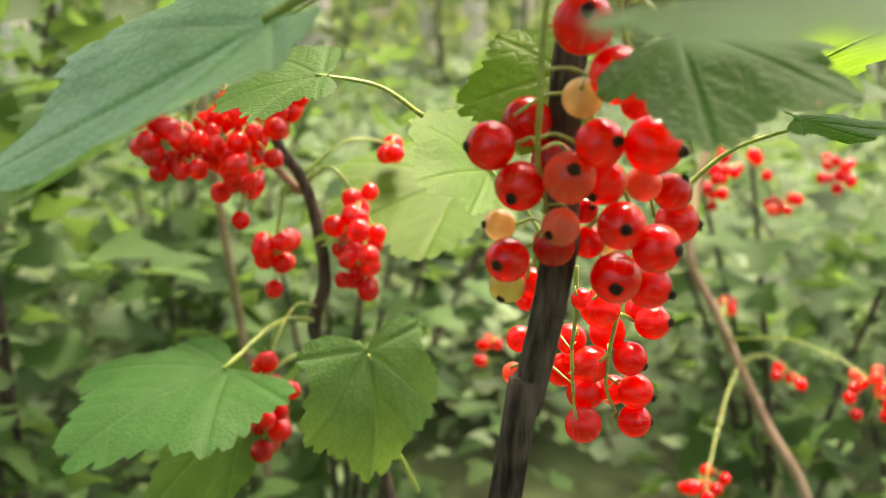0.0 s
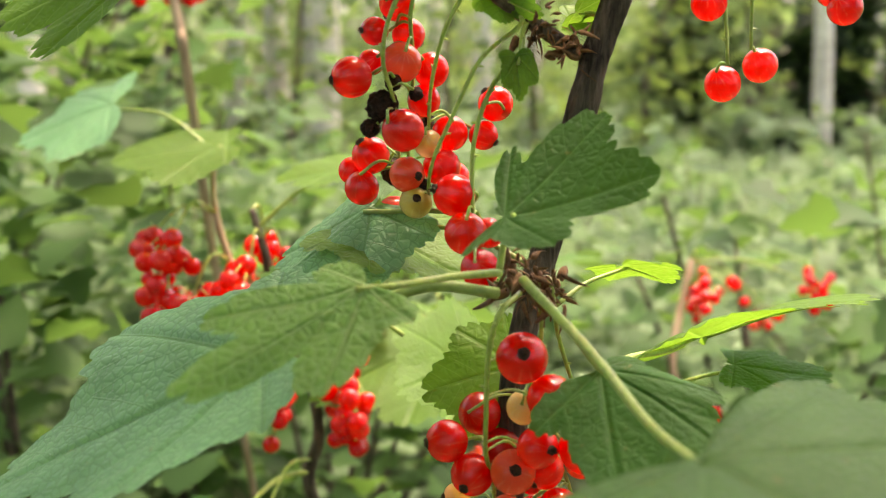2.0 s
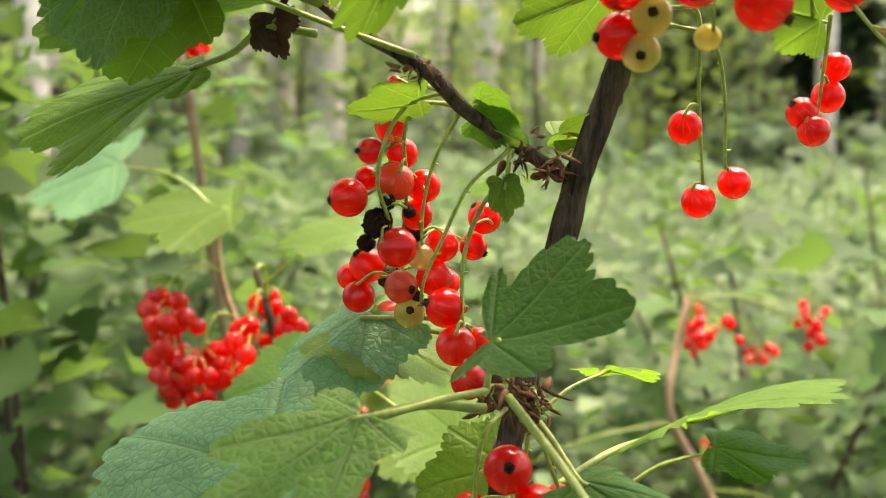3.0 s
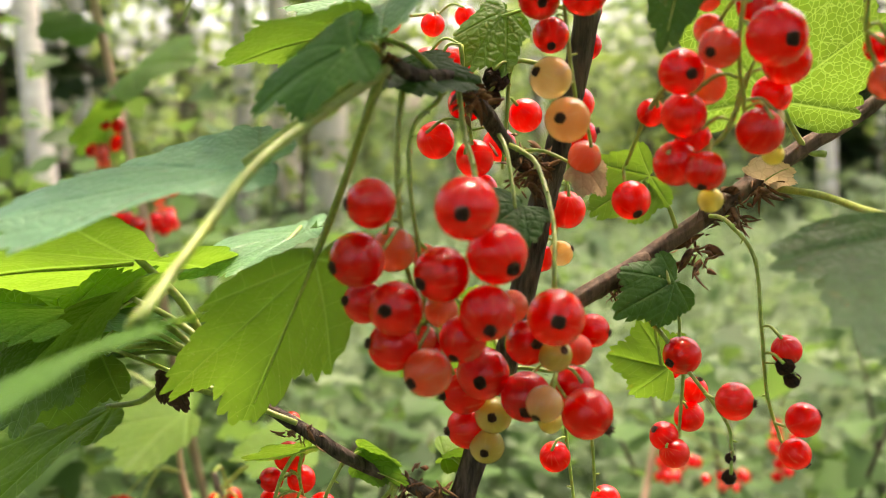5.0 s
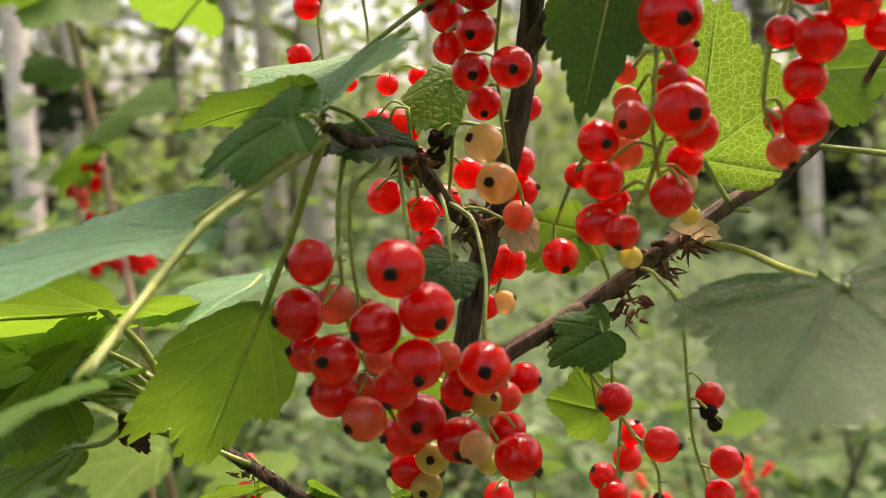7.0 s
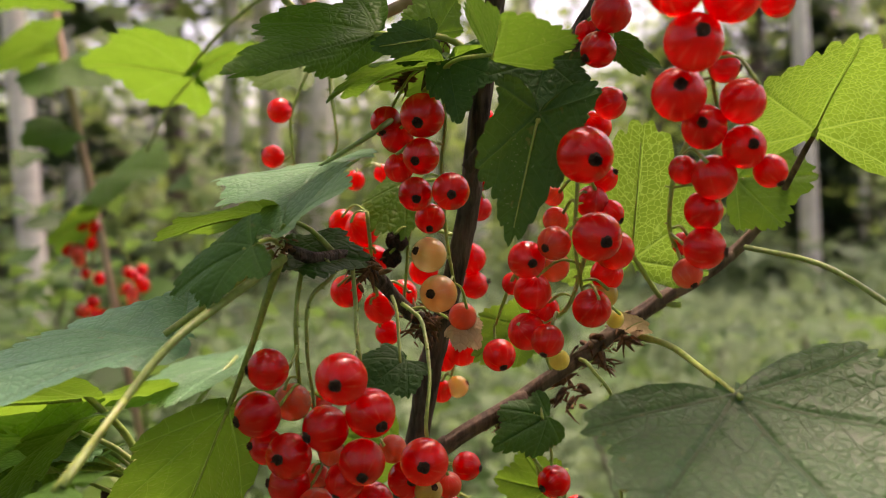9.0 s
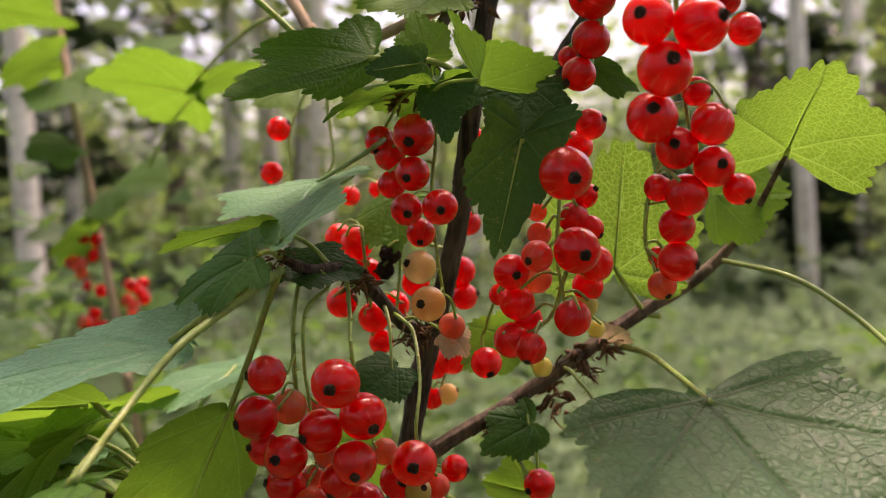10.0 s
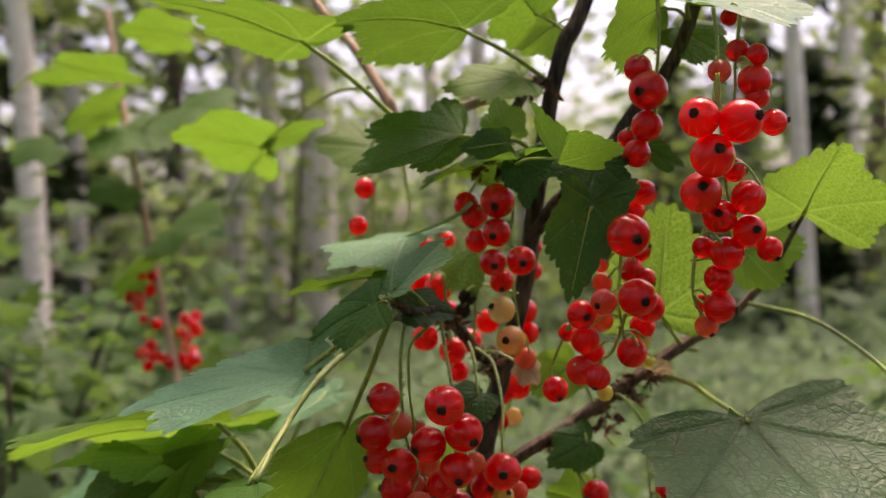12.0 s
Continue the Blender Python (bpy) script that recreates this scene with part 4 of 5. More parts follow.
truss("drooping truss of glossy ripe red currants beside the dark stem", [(30.5, 188.0, 767.9), (31.8, 192.0, 756.0), (31.2, 197.0, 735.2), (37.0, 198.0, 724.5), (40.6, 200.0, 714.5), (41.9, 205.0, 700.9)], [
    (27.8, 186.0, 740.7, 3.87, 78, -24, "p"),
    (18.5, 198.0, 735.5, 5.01, 54, -15, "r"),
    (41.0, 184.0, 732.2, 5.64, -34, -8, "r"),
    (33.1, 192.0, 724.3, 4.60, -136, -34, "r"),
    (36.4, 189.0, 716.1, 4.78, -88, 0, "r"),
    (43.7, 191.0, 711.3, 4.96, -42, 1, "r"),
    (31.8, 202.0, 710.5, 3.49, 73, -66, "r"),
    (37.1, 198.0, 703.8, 5.28, -99, -13, "r"),
    (46.1, 208.0, 699.6, 4.82, -24, -16, "r"),
    (36.2, 204.0, 709.7, 2.82, 43, -50, "p"),
    (31.0, 202.0, 717.1, 2.77, -63, 19, "d"),])
truss("drooping truss of glossy ripe red currants beside the dark stem", [(33.4, 188.0, 767.9), (35.5, 192.0, 756.1), (38.8, 196.0, 745.8), (42.8, 200.0, 735.0), (46.7, 205.0, 719.8)], [
    (42.5, 200.0, 722.9, 3.76, 77, -43, "o"),
    (49.7, 206.0, 720.3, 4.11, -35, 48, "r"),
    (52.7, 214.0, 712.6, 4.89, -16, -8, "r"),
    (40.6, 200.0, 738.8, 3.37, 107, -22, "r"),])
truss("red currant truss hanging low behind the stem", [(35.9, 250.0, 695.2), (36.0, 250.0, 681.9), (35.3, 250.0, 672.9), (36.7, 255.0, 658.9)], [
    (37.6, 250.0, 686.4, 2.88, 48, -27, "r"),
    (39.5, 255.0, 650.7, 4.97, 56, -34, "r"),
    (35.1, 268.0, 661.8, 4.69, 130, -35, "r"),
    (37.3, 268.0, 670.7, 4.35, 110, -32, "r"),
    (23.8, 275.0, 668.7, 3.82, 120, -40, "r"),
    (22.3, 278.0, 657.7, 3.24, 69, -45, "o"),])
truss("red currant truss hanging low behind the stem", [(49.0, 250.0, 690.8), (45.8, 250.0, 677.4), (45.1, 255.0, 662.0), (49.0, 260.0, 652.3)], [
    (57.5, 258.0, 678.2, 4.78, -28, 5, "r"),
    (42.3, 250.0, 684.1, 5.20, 54, -34, "r"),
    (41.1, 256.0, 667.2, 4.93, 112, -24, "r"),
    (51.9, 258.0, 668.1, 4.66, -28, -24, "r"),
    (54.1, 260.0, 658.3, 4.88, -19, -17, "r"),
    (54.1, 260.0, 649.9, 4.60, -13, 2, "r"),
    (40.7, 262.0, 657.3, 5.07, 112, -61, "r"),
    (49.0, 266.0, 656.7, 4.21, 137, -33, "r"),
    (46.3, 262.0, 674.3, 5.01, 106, -34, "r"),
    (54.5, 262.0, 680.6, 3.78, 56, -38, "r"),])
truss("mixed truss of ripe and withered red currants under a woody spur", [(6.0, 205.0, 837.9), (-1.1, 200.0, 828.7), (-4.0, 200.0, 816.7), (-1.5, 207.0, 805.1), (-0.6, 215.0, 786.7)], [
    (-11.4, 205.0, 812.2, 4.78, -163, -9, "r"),
    (-4.6, 208.0, 805.7, 3.60, 134, -33, "k"),
    (-2.0, 206.0, 811.0, 1.90, 100, -40, "k"),
    (-7.5, 209.0, 800.5, 2.20, 150, -30, "k"),
    (3.2, 208.0, 808.5, 1.60, 60, -40, "k"),
    (5.0, 207.0, 787.5, 1.70, 80, -50, "k"),
    (0.4, 204.0, 800.3, 4.93, 45, -19, "r"),
    (-7.9, 216.0, 793.8, 4.60, -147, 48, "r"),
    (-9.9, 214.0, 786.1, 4.16, 83, -54, "r"),
    (-13.0, 224.0, 789.4, 3.56, 138, -56, "r"),
    (1.2, 207.0, 790.0, 4.18, -47, -1, "o"),])
truss("mixed truss of ripe and withered red currants under a woody spur", [(4.5, 210.0, 833.9), (1.9, 208.0, 827.1), (2.3, 213.0, 814.3), (1.0, 218.0, 796.4), (2.2, 216.0, 780.6)], [
    (-1.6, 214.0, 829.3, 4.20, 150, -48, "r"),
    (-6.8, 214.0, 823.0, 3.37, -150, 1, "d"),
    (1.1, 216.0, 822.3, 3.96, 37, -28, "r"),
    (6.5, 216.0, 814.1, 4.27, 59, -33, "r"),
    (-0.3, 210.0, 815.7, 4.72, 105, -29, "o"),
    (-7.9, 218.0, 815.9, 3.15, 122, -21, "r"),
    (4.8, 216.0, 806.9, 4.00, 36, -23, "r"),
    (-2.5, 222.0, 779.0, 4.45, 121, -26, "o"),
    (12.3, 222.0, 788.4, 3.68, 122, -41, "r"),
    (-0.6, 215.0, 839.3, 2.23, 117, -37, "r"),
    (4.2, 222.0, 801.8, 2.93, 93, -18, "k"),
    (-2.6, 225.0, 789.3, 3.28, 45, -34, "k"),])
truss("mixed truss of ripe and withered red currants under a woody spur", [(14.1, 200.0, 830.8), (9.6, 200.0, 822.2), (6.8, 205.0, 810.9), (6.0, 210.0, 799.1)], [
    (6.0, 210.0, 797.0, 3.37, 75, -40, "p"),
    (11.1, 214.0, 799.3, 4.27, 104, -46, "r"),
    (9.2, 212.0, 791.4, 4.54, 55, -41, "r"),
    (19.1, 216.0, 798.8, 3.58, -20, -29, "r"),])
truss("mixed truss of ripe and withered red currants under a woody spur", [(26.2, 200.0, 823.6), (17.5, 195.0, 816.0), (11.7, 195.0, 804.1), (7.0, 198.0, 792.8), (6.0, 210.0, 782.0)], [
    (3.3, 207.0, 783.6, 3.91, -85, 20, "g"),])
truss("mixed truss of ripe and withered red currants under a woody spur", [(26.2, 200.0, 817.6), (20.3, 200.0, 810.2), (16.7, 200.0, 799.3), (16.2, 200.0, 787.0), (17.2, 196.0, 776.8), (19.3, 195.0, 768.8)], [
    (12.2, 202.0, 785.8, 4.93, -164, 18, "r"),
    (14.8, 196.0, 777.8, 4.84, 90, -45, "r"),
    (17.9, 190.0, 770.9, 4.35, 72, -26, "r"),
    (20.3, 206.0, 776.6, 3.63, 46, -49, "r"),
    (21.9, 216.0, 806.3, 4.28, -167, 47, "r"),])
truss("dense truss of large ripe red currants with brown dried tips", [(35.5, 150.0, 922.8), (34.2, 147.0, 912.0), (34.4, 147.0, 897.1), (35.8, 150.0, 885.1), (41.5, 155.0, 869.8), (47.6, 170.0, 853.5)], [
    (30.0, 131.0, 901.7, 4.76, -165, 0, "r"),
    (26.8, 134.0, 891.0, 5.40, -147, -12, "r"),
    (32.9, 146.0, 891.5, 4.57, 64, -47, "o"),
    (27.0, 143.0, 881.5, 4.30, -147, 10, "r"),
    (50.4, 156.0, 863.8, 5.68, -98, -9, "d"),
    (52.6, 164.0, 852.7, 4.15, -96, 5, "g"),
    (46.3, 163.0, 858.5, 5.25, -155, -5, "r"),
    (46.8, 168.0, 848.8, 4.74, -164, -4, "r"),
    (51.0, 165.0, 845.4, 3.92, -101, -9, "g"),
    (38.7, 155.0, 889.2, 2.62, 102, -43, "o"),
    (41.7, 152.0, 870.3, 3.56, 91, -28, "r"),])
truss("dense truss of large ripe red currants with brown dried tips", [(43.0, 150.0, 921.4), (37.3, 148.0, 915.3), (36.7, 147.0, 902.8), (38.0, 147.0, 891.2), (39.0, 150.0, 875.6)], [
    (34.0, 132.0, 881.8, 5.26, -110, 4, "r"),
    (32.7, 139.0, 873.4, 5.01, -165, 10, "r"),
    (46.3, 134.0, 875.4, 4.56, -125, -46, "r"),
    (39.4, 136.0, 868.6, 4.73, -135, -17, "o"),
    (42.1, 147.0, 878.9, 3.46, 106, -57, "o"),
    (37.9, 150.0, 872.6, 3.17, 71, -26, "o"),])
truss("dense truss of large ripe red currants with brown dried tips", [(46.6, 160.0, 924.7), (47.8, 155.0, 913.9), (49.4, 140.0, 906.6), (50.7, 145.0, 893.3), (54.3, 150.0, 879.8)], [
    (47.6, 120.0, 901.0, 5.69, -98, -6, "r"),
    (42.7, 130.0, 888.3, 5.29, -140, -15, "r"),
    (53.0, 128.0, 892.0, 5.64, -56, -25, "r"),
    (50.9, 127.0, 881.3, 5.22, -85, -29, "r"),
    (56.4, 150.0, 878.8, 3.51, 56, -23, "o"),])
truss("dense truss of large ripe red currants with brown dried tips", [(63.9, 170.0, 906.5), (65.7, 155.0, 895.5), (64.8, 145.0, 883.7), (67.1, 160.0, 866.7), (64.1, 165.0, 855.6)], [
    (64.4, 138.0, 878.4, 5.63, -90, 0, "r"),
    (59.6, 150.0, 871.3, 4.69, -70, 6, "r"),
    (64.9, 147.0, 869.2, 3.47, -59, 26, "g"),
    (69.7, 152.0, 869.2, 3.31, 90, -59, "o"),
    (74.4, 162.0, 871.3, 3.71, -19, -7, "r"),
    (59.3, 155.0, 858.8, 5.42, -94, -25, "d"),
    (62.6, 148.0, 858.9, 3.85, -133, -39, "p"),
    (70.2, 162.0, 859.3, 4.35, 109, -19, "r"),
    (72.2, 156.0, 854.6, 5.58, -21, -34, "r"),
    (65.7, 172.0, 848.8, 2.86, 102, -24, "g"),])
truss("short truss of red and pale unripe currants before the stem", [(69.6, 160.0, 973.5), (70.8, 166.0, 959.1), (69.6, 166.0, 946.9), (70.5, 164.0, 930.2), (72.2, 165.0, 917.9)], [
    (65.3, 157.0, 960.0, 5.60, -103, -23, "r"),
    (55.6, 170.0, 959.7, 4.17, -106, -46, "r"),
    (58.3, 170.0, 955.8, 4.32, 105, -26, "r"),
    (64.8, 156.0, 949.9, 4.56, -109, -17, "r"),
    (58.8, 166.0, 947.6, 3.81, 72, -58, "r"),
    (63.3, 152.0, 940.6, 4.20, -85, -18, "r"),
    (71.9, 148.0, 941.0, 4.57, -88, -11, "r"),
    (66.5, 163.0, 934.5, 3.92, -93, -42, "r"),
    (66.1, 160.0, 925.4, 4.48, -142, 17, "p"),
    (68.4, 150.0, 916.4, 4.61, -115, 3, "y"),
    (74.3, 172.0, 908.5, 3.75, 113, -37, "o"),])
truss("shaded truss of red currants with shrivelled dark ones", [(47.6, 200.0, 936.6), (49.0, 200.0, 919.5), (50.8, 205.0, 903.5)], [
    (40.6, 205.0, 913.3, 4.87, 61, -23, "r"),
    (48.6, 205.0, 922.3, 4.69, 104, -28, "r"),
    (45.7, 205.0, 931.4, 5.21, 52, -25, "r"),
    (50.4, 205.0, 908.4, 4.87, 58, -14, "r"),
    (52.3, 208.0, 900.5, 3.87, 48, -32, "r"),
    (56.9, 210.0, 911.7, 4.42, 116, -15, "r"),
    (39.1, 215.0, 933.2, 4.48, 92, -28, "r"),])
truss("shaded truss of red currants with shrivelled dark ones", [(60.3, 200.0, 931.2), (58.6, 200.0, 919.3), (57.2, 200.0, 905.6)], [
    (63.4, 205.0, 918.9, 4.35, 55, -35, "r"),
    (56.0, 200.0, 927.9, 3.08, 82, -40, "k"),
    (54.5, 200.0, 923.1, 2.74, 79, -30, "k"),])
truss("red currants half hidden behind the woody stem", [(79.9, 210.0, 960.6), (79.1, 212.0, 943.1), (76.2, 215.0, 923.5), (74.3, 212.0, 900.5), (70.4, 215.0, 884.0)], [
    (77.4, 215.0, 921.7, 4.84, 50, -62, "r"),
    (78.5, 215.0, 913.6, 4.30, -13, 15, "r"),
    (74.2, 212.0, 894.3, 4.98, 95, -47, "r"),
    (68.8, 215.0, 891.3, 3.95, 71, -50, "r"),
    (67.7, 215.0, 881.4, 3.59, 94, -63, "r"),
    (72.7, 215.0, 882.6, 3.41, -14, 23, "p"),
    (80.4, 215.0, 936.8, 3.94, 131, -49, "d"),
    (80.6, 215.0, 945.8, 3.93, 138, -49, "d"),
    (83.2, 220.0, 964.9, 2.54, 102, -35, "r"),])
truss("sparse truss of small red currants on a thin stalk", [(26.1, 240.0, 982.1), (20.6, 238.0, 967.7), (21.4, 238.0, 952.4)], [
    (17.1, 238.0, 970.0, 4.20, -14, 28, "r"),
    (14.1, 240.0, 955.3, 3.85, -164, 29, "r"),
    (14.3, 245.0, 943.1, 2.93, 103, -51, "r"),])
truss("sparse truss of small red currants on a thin stalk", [(32.5, 250.0, 976.3), (34.1, 250.0, 960.5), (30.9, 250.0, 950.7), (41.8, 250.0, 950.5)], [
    (39.7, 250.0, 947.2, 3.56, 110, -45, "r"),
    (27.2, 255.0, 948.6, 3.01, 120, -34, "r"),
    (21.2, 255.0, 947.5, 2.61, 129, -43, "r"),
    (49.3, 250.0, 949.4, 3.16, 83, -44, "r"),])
truss("truss of red currants hanging from the side branch", [(100.8, 152.0, 971.8), (102.0, 152.0, 958.8), (101.2, 140.0, 942.6), (100.5, 142.0, 928.7), (102.8, 146.0, 915.8)], [
    (101.4, 127.0, 947.9, 6.30, -77, -13, "r"),
    (110.5, 150.0, 961.3, 4.02, -30, 16, "r"),
    (108.3, 160.0, 956.4, 4.17, 55, -32, "r"),
    (108.7, 150.0, 943.4, 3.45, -37, 24, "r"),
    (104.1, 130.0, 929.9, 5.59, -75, -11, "r"),
    (95.1, 135.0, 928.5, 3.94, -130, -16, "o"),
    (105.5, 148.0, 937.7, 3.99, 102, -46, "r"),
    (109.8, 148.0, 934.8, 3.42, -33, -32, "r"),
    (97.2, 152.0, 933.6, 3.19, 126, -30, "o"),
    (96.5, 150.0, 939.4, 2.59, 122, -18, "o"),
    (104.0, 140.0, 913.0, 4.58, 107, -30, "r"),
    (108.3, 150.0, 915.4, 3.46, 101, -22, "g"),])
truss("truss of red currants hanging from the side branch", [(103.1, 145.0, 924.3), (99.4, 148.0, 912.8), (93.0, 150.0, 908.4)], [
    (109.9, 143.0, 926.3, 4.76, 61, -39, "r"),
    (109.1, 150.0, 920.2, 4.03, 123, -32, "r"),
    (90.8, 146.0, 916.7, 4.54, 104, -52, "r"),
    (94.0, 152.0, 911.7, 3.77, 105, -34, "r"),
    (89.2, 146.0, 907.2, 4.54, 56, -25, "r"),
    (93.6, 140.0, 905.7, 3.89, -120, -53, "r"),
    (97.4, 152.0, 899.4, 2.62, 91, -50, "g"),
    (112.4, 160.0, 908.2, 2.39, 123, -35, "g"),])
truss("truss of red currants hanging from the side branch", [(89.8, 152.0, 924.3), (86.5, 160.0, 918.0), (82.8, 168.0, 906.7)], [
    (89.1, 140.0, 924.6, 4.43, -75, -9, "r"),
    (96.2, 150.0, 922.5, 4.03, 58, -24, "o"),
    (83.4, 165.0, 899.1, 4.27, -73, -44, "r"),
    (87.3, 162.0, 917.6, 3.01, 107, -21, "r"),])
truss("long hanging truss of bright red currants with dark tips", [(123.8, 112.0, 991.6), (125.5, 116.0, 977.7), (129.0, 126.0, 963.9), (132.4, 130.0, 948.4), (130.8, 134.0, 932.4)], [
    (116.2, 102.0, 978.3, 5.39, -119, 8, "r"),
    (127.1, 102.0, 977.2, 5.86, -51, 10, "r"),
    (139.9, 115.0, 978.2, 3.73, -13, 8, "r"),
    (120.0, 104.0, 968.3, 5.92, -84, 15, "r"),
    (118.7, 112.0, 959.0, 5.65, -98, 16, "r"),
    (131.4, 125.0, 966.0, 3.50, -13, -6, "r"),
    (132.8, 116.0, 957.7, 4.88, 133, -39, "r"),
    (133.8, 119.0, 948.4, 4.69, -80, 4, "r"),
    (139.9, 121.0, 943.3, 3.71, -52, -48, "r"),])
truss("long hanging truss of bright red currants with dark tips", [(125.5, 130.0, 952.5), (121.0, 128.0, 943.2), (120.4, 131.0, 931.3), (124.5, 137.0, 924.3)], [
    (125.5, 119.0, 952.7, 4.82, -108, 9, "r"),
    (128.0, 121.0, 942.2, 4.86, 55, -38, "r"),
    (122.5, 126.0, 944.1, 3.27, -24, 57, "r"),
    (126.8, 126.0, 935.2, 4.31, 125, -23, "r"),
    (126.9, 126.0, 927.0, 4.71, -25, -11, "r"),
    (124.0, 130.0, 921.3, 3.46, -62, -49, "o"),
    (124.6, 136.0, 927.7, 2.72, 110, -38, "r"),])
truss("small truss of red currants near the shoot top", [(113.5, 142.0, 1024.3), (114.2, 142.0, 1008.9), (112.7, 146.0, 985.5), (109.0, 146.0, 975.2)], [
    (107.3, 140.0, 998.2, 4.24, 75, -29, "r"),
    (109.5, 136.0, 990.9, 5.86, -129, -9, "r"),
    (109.3, 138.0, 980.6, 4.71, 121, -37, "r"),
    (106.5, 140.0, 972.6, 4.24, -153, -30, "r"),
    (105.4, 150.0, 978.3, 2.97, 85, -53, "r"),])
truss("small truss of red currants near the shoot top", [(127.6, 130.0, 1013.5), (127.6, 126.0, 1000.4), (124.0, 118.0, 984.7)], [
    (127.0, 122.0, 993.9, 3.35, 53, -48, "o"),])
truss("small truss of red currants near the shoot top", [(135.8, 130.0, 1013.3), (133.9, 130.0, 999.4), (133.3, 130.0, 984.6)], [
    (134.4, 130.0, 1001.0, 3.45, 86, -48, "r"),
    (138.9, 126.0, 999.0, 3.24, -15, 24, "r"),
    (138.0, 126.0, 991.6, 4.86, 65, -50, "r"),
    (138.7, 126.0, 986.9, 3.56, 117, -21, "r"),
    (134.9, 140.0, 1013.1, 2.71, 59, -37, "r"),])
truss("loose truss of few red currants on a long bare stalk", [(71.2, 205.0, 855.7), (72.5, 207.0, 837.4), (74.6, 208.0, 815.7)], [
    (69.7, 208.0, 829.5, 4.15, 69, -37, "r"),
    (74.4, 211.0, 811.3, 4.23, 47, -40, "r"),])
truss("loose truss of few red currants on a long bare stalk", [(75.3, 207.0, 850.1), (79.2, 209.0, 837.3), (80.4, 210.0, 819.1)], [
    (83.5, 213.0, 815.7, 4.10, 44, -49, "r"),])
truss("loose truss of few red currants on a long bare stalk", [(105.3, 214.0, 857.1), (104.6, 214.0, 847.0), (103.3, 214.0, 831.0)], [
    (99.3, 213.0, 833.0, 3.92, -156, 36, "r"),
    (101.7, 211.0, 828.8, 4.05, 40, -31, "r"),
    (106.9, 217.0, 837.0, 4.12, 67, -49, "r"),
    (108.4, 217.0, 844.3, 3.67, -45, 62, "r"),
    (102.0, 217.0, 850.6, 3.07, 68, -41, "r"),])
truss("loose truss of few red currants on a long bare stalk", [(84.9, 195.0, 872.1), (92.2, 190.0, 867.9), (100.8, 185.0, 855.5), (107.7, 180.0, 845.4), (108.4, 178.0, 839.2)], [
    (99.0, 188.0, 860.0, 4.69, -143, -16, "r"),
    (109.0, 178.0, 850.9, 4.51, -22, -3, "r"),
    (107.8, 178.0, 832.8, 1.65, 92, -41, "k"),
    (108.0, 178.0, 837.3, 1.26, 117, -47, "k"),])
truss("loose truss of few red currants on a long bare stalk", [(94.4, 190.0, 878.8), (98.0, 188.0, 870.9), (98.5, 188.0, 863.2)], [
    ])
truss("nearly bare truss with red and shrivelled black currants", [(110.2, 185.0, 891.1), (115.0, 183.0, 883.7), (115.8, 180.0, 867.9), (117.2, 180.0, 851.6), (121.1, 182.0, 839.9)], [
    (121.0, 178.0, 862.7, 3.57, 42, -55, "r"),
    (120.1, 176.0, 859.4, 2.10, 63, -26, "k"),
    (121.7, 176.0, 856.1, 1.84, 127, -13, "k"),
    (124.9, 178.0, 846.1, 4.13, -12, 25, "r"),
    (123.8, 180.0, 837.4, 3.77, -22, -41, "r"),])
far_truss((-102.7, 420.0, 708.6), 16.2, 30.0, 12.7, 22)
far_truss((-77.0, 420.0, 713.2), 13.9, 30.0, 21.7, 24)
far_truss((-61.9, 430.0, 724.1), 5.2, 15.0, 11.6, 8)
far_truss((-31.5, 420.0, 668.4), 12.3, 25.0, 22.6, 28)
far_truss((-68.7, 430.0, 659.1), 8.7, 20.0, 13.5, 11)
far_truss((-83.8, 430.0, 676.3), 1.9, 5.0, 2.0, 2)
far_truss((-67.0, 380.0, 610.9), 11.0, 20.0, 21.8, 22)
far_truss((-19.5, 450.0, 704.3), 5.5, 10.0, 3.5, 3)
far_truss((-112.3, 420.0, 723.7), 13.8, 25.0, 24.3, 24)
far_truss((-90.9, 440.0, 698.3), 16.7, 20.0, 14.2, 16)
far_truss((-123.1, 430.0, 740.3), 6.7, 10.0, 3.8, 4)
far_truss((-73.7, 450.0, 734.1), 7.9, 10.0, 5.7, 5)
far_truss((-181.4, 620.0, 916.4), 12.0, 20.0, 16.8, 9)
far_truss((-180.4, 620.0, 880.4), 11.2, 20.0, 20.0, 9)
far_truss((-149.3, 620.0, 891.8), 8.8, 20.0, 16.0, 8)
far_truss((-153.9, 620.0, 869.6), 16.0, 20.0, 12.2, 7)
far_truss((201.5, 750.0, 662.3), 11.1, 20.0, 20.4, 8)
far_truss((328.0, 850.0, 645.9), 13.9, 20.0, 14.2, 6)
far_truss((269.8, 800.0, 628.5), 10.4, 20.0, 10.6, 5)
far_truss((5.0, 600.0, 643.9), 13.4, 20.0, 15.2, 9)
far_truss((217.9, 800.0, 635.4), 8.8, 20.0, 13.3, 5)
far_truss((290.7, 750.0, 654.9), 12.4, 20.0, 10.4, 6)
far_truss((267.4, 800.0, 621.9), 9.7, 20.0, 9.9, 5)
far_truss((264.2, 600.0, 538.4), 13.8, 20.0, 18.1, 12)
far_truss((250.1, 700.0, 516.2), 10.0, 20.0, 8.4, 5)
far_truss((227.3, 800.0, 539.8), 11.3, 20.0, 11.6, 5)
far_truss((37.4, 700.0, 537.3), 12.0, 20.0, 12.4, 6)
far_truss((166.8, 600.0, 479.5), 15.8, 20.0, 9.4, 9)
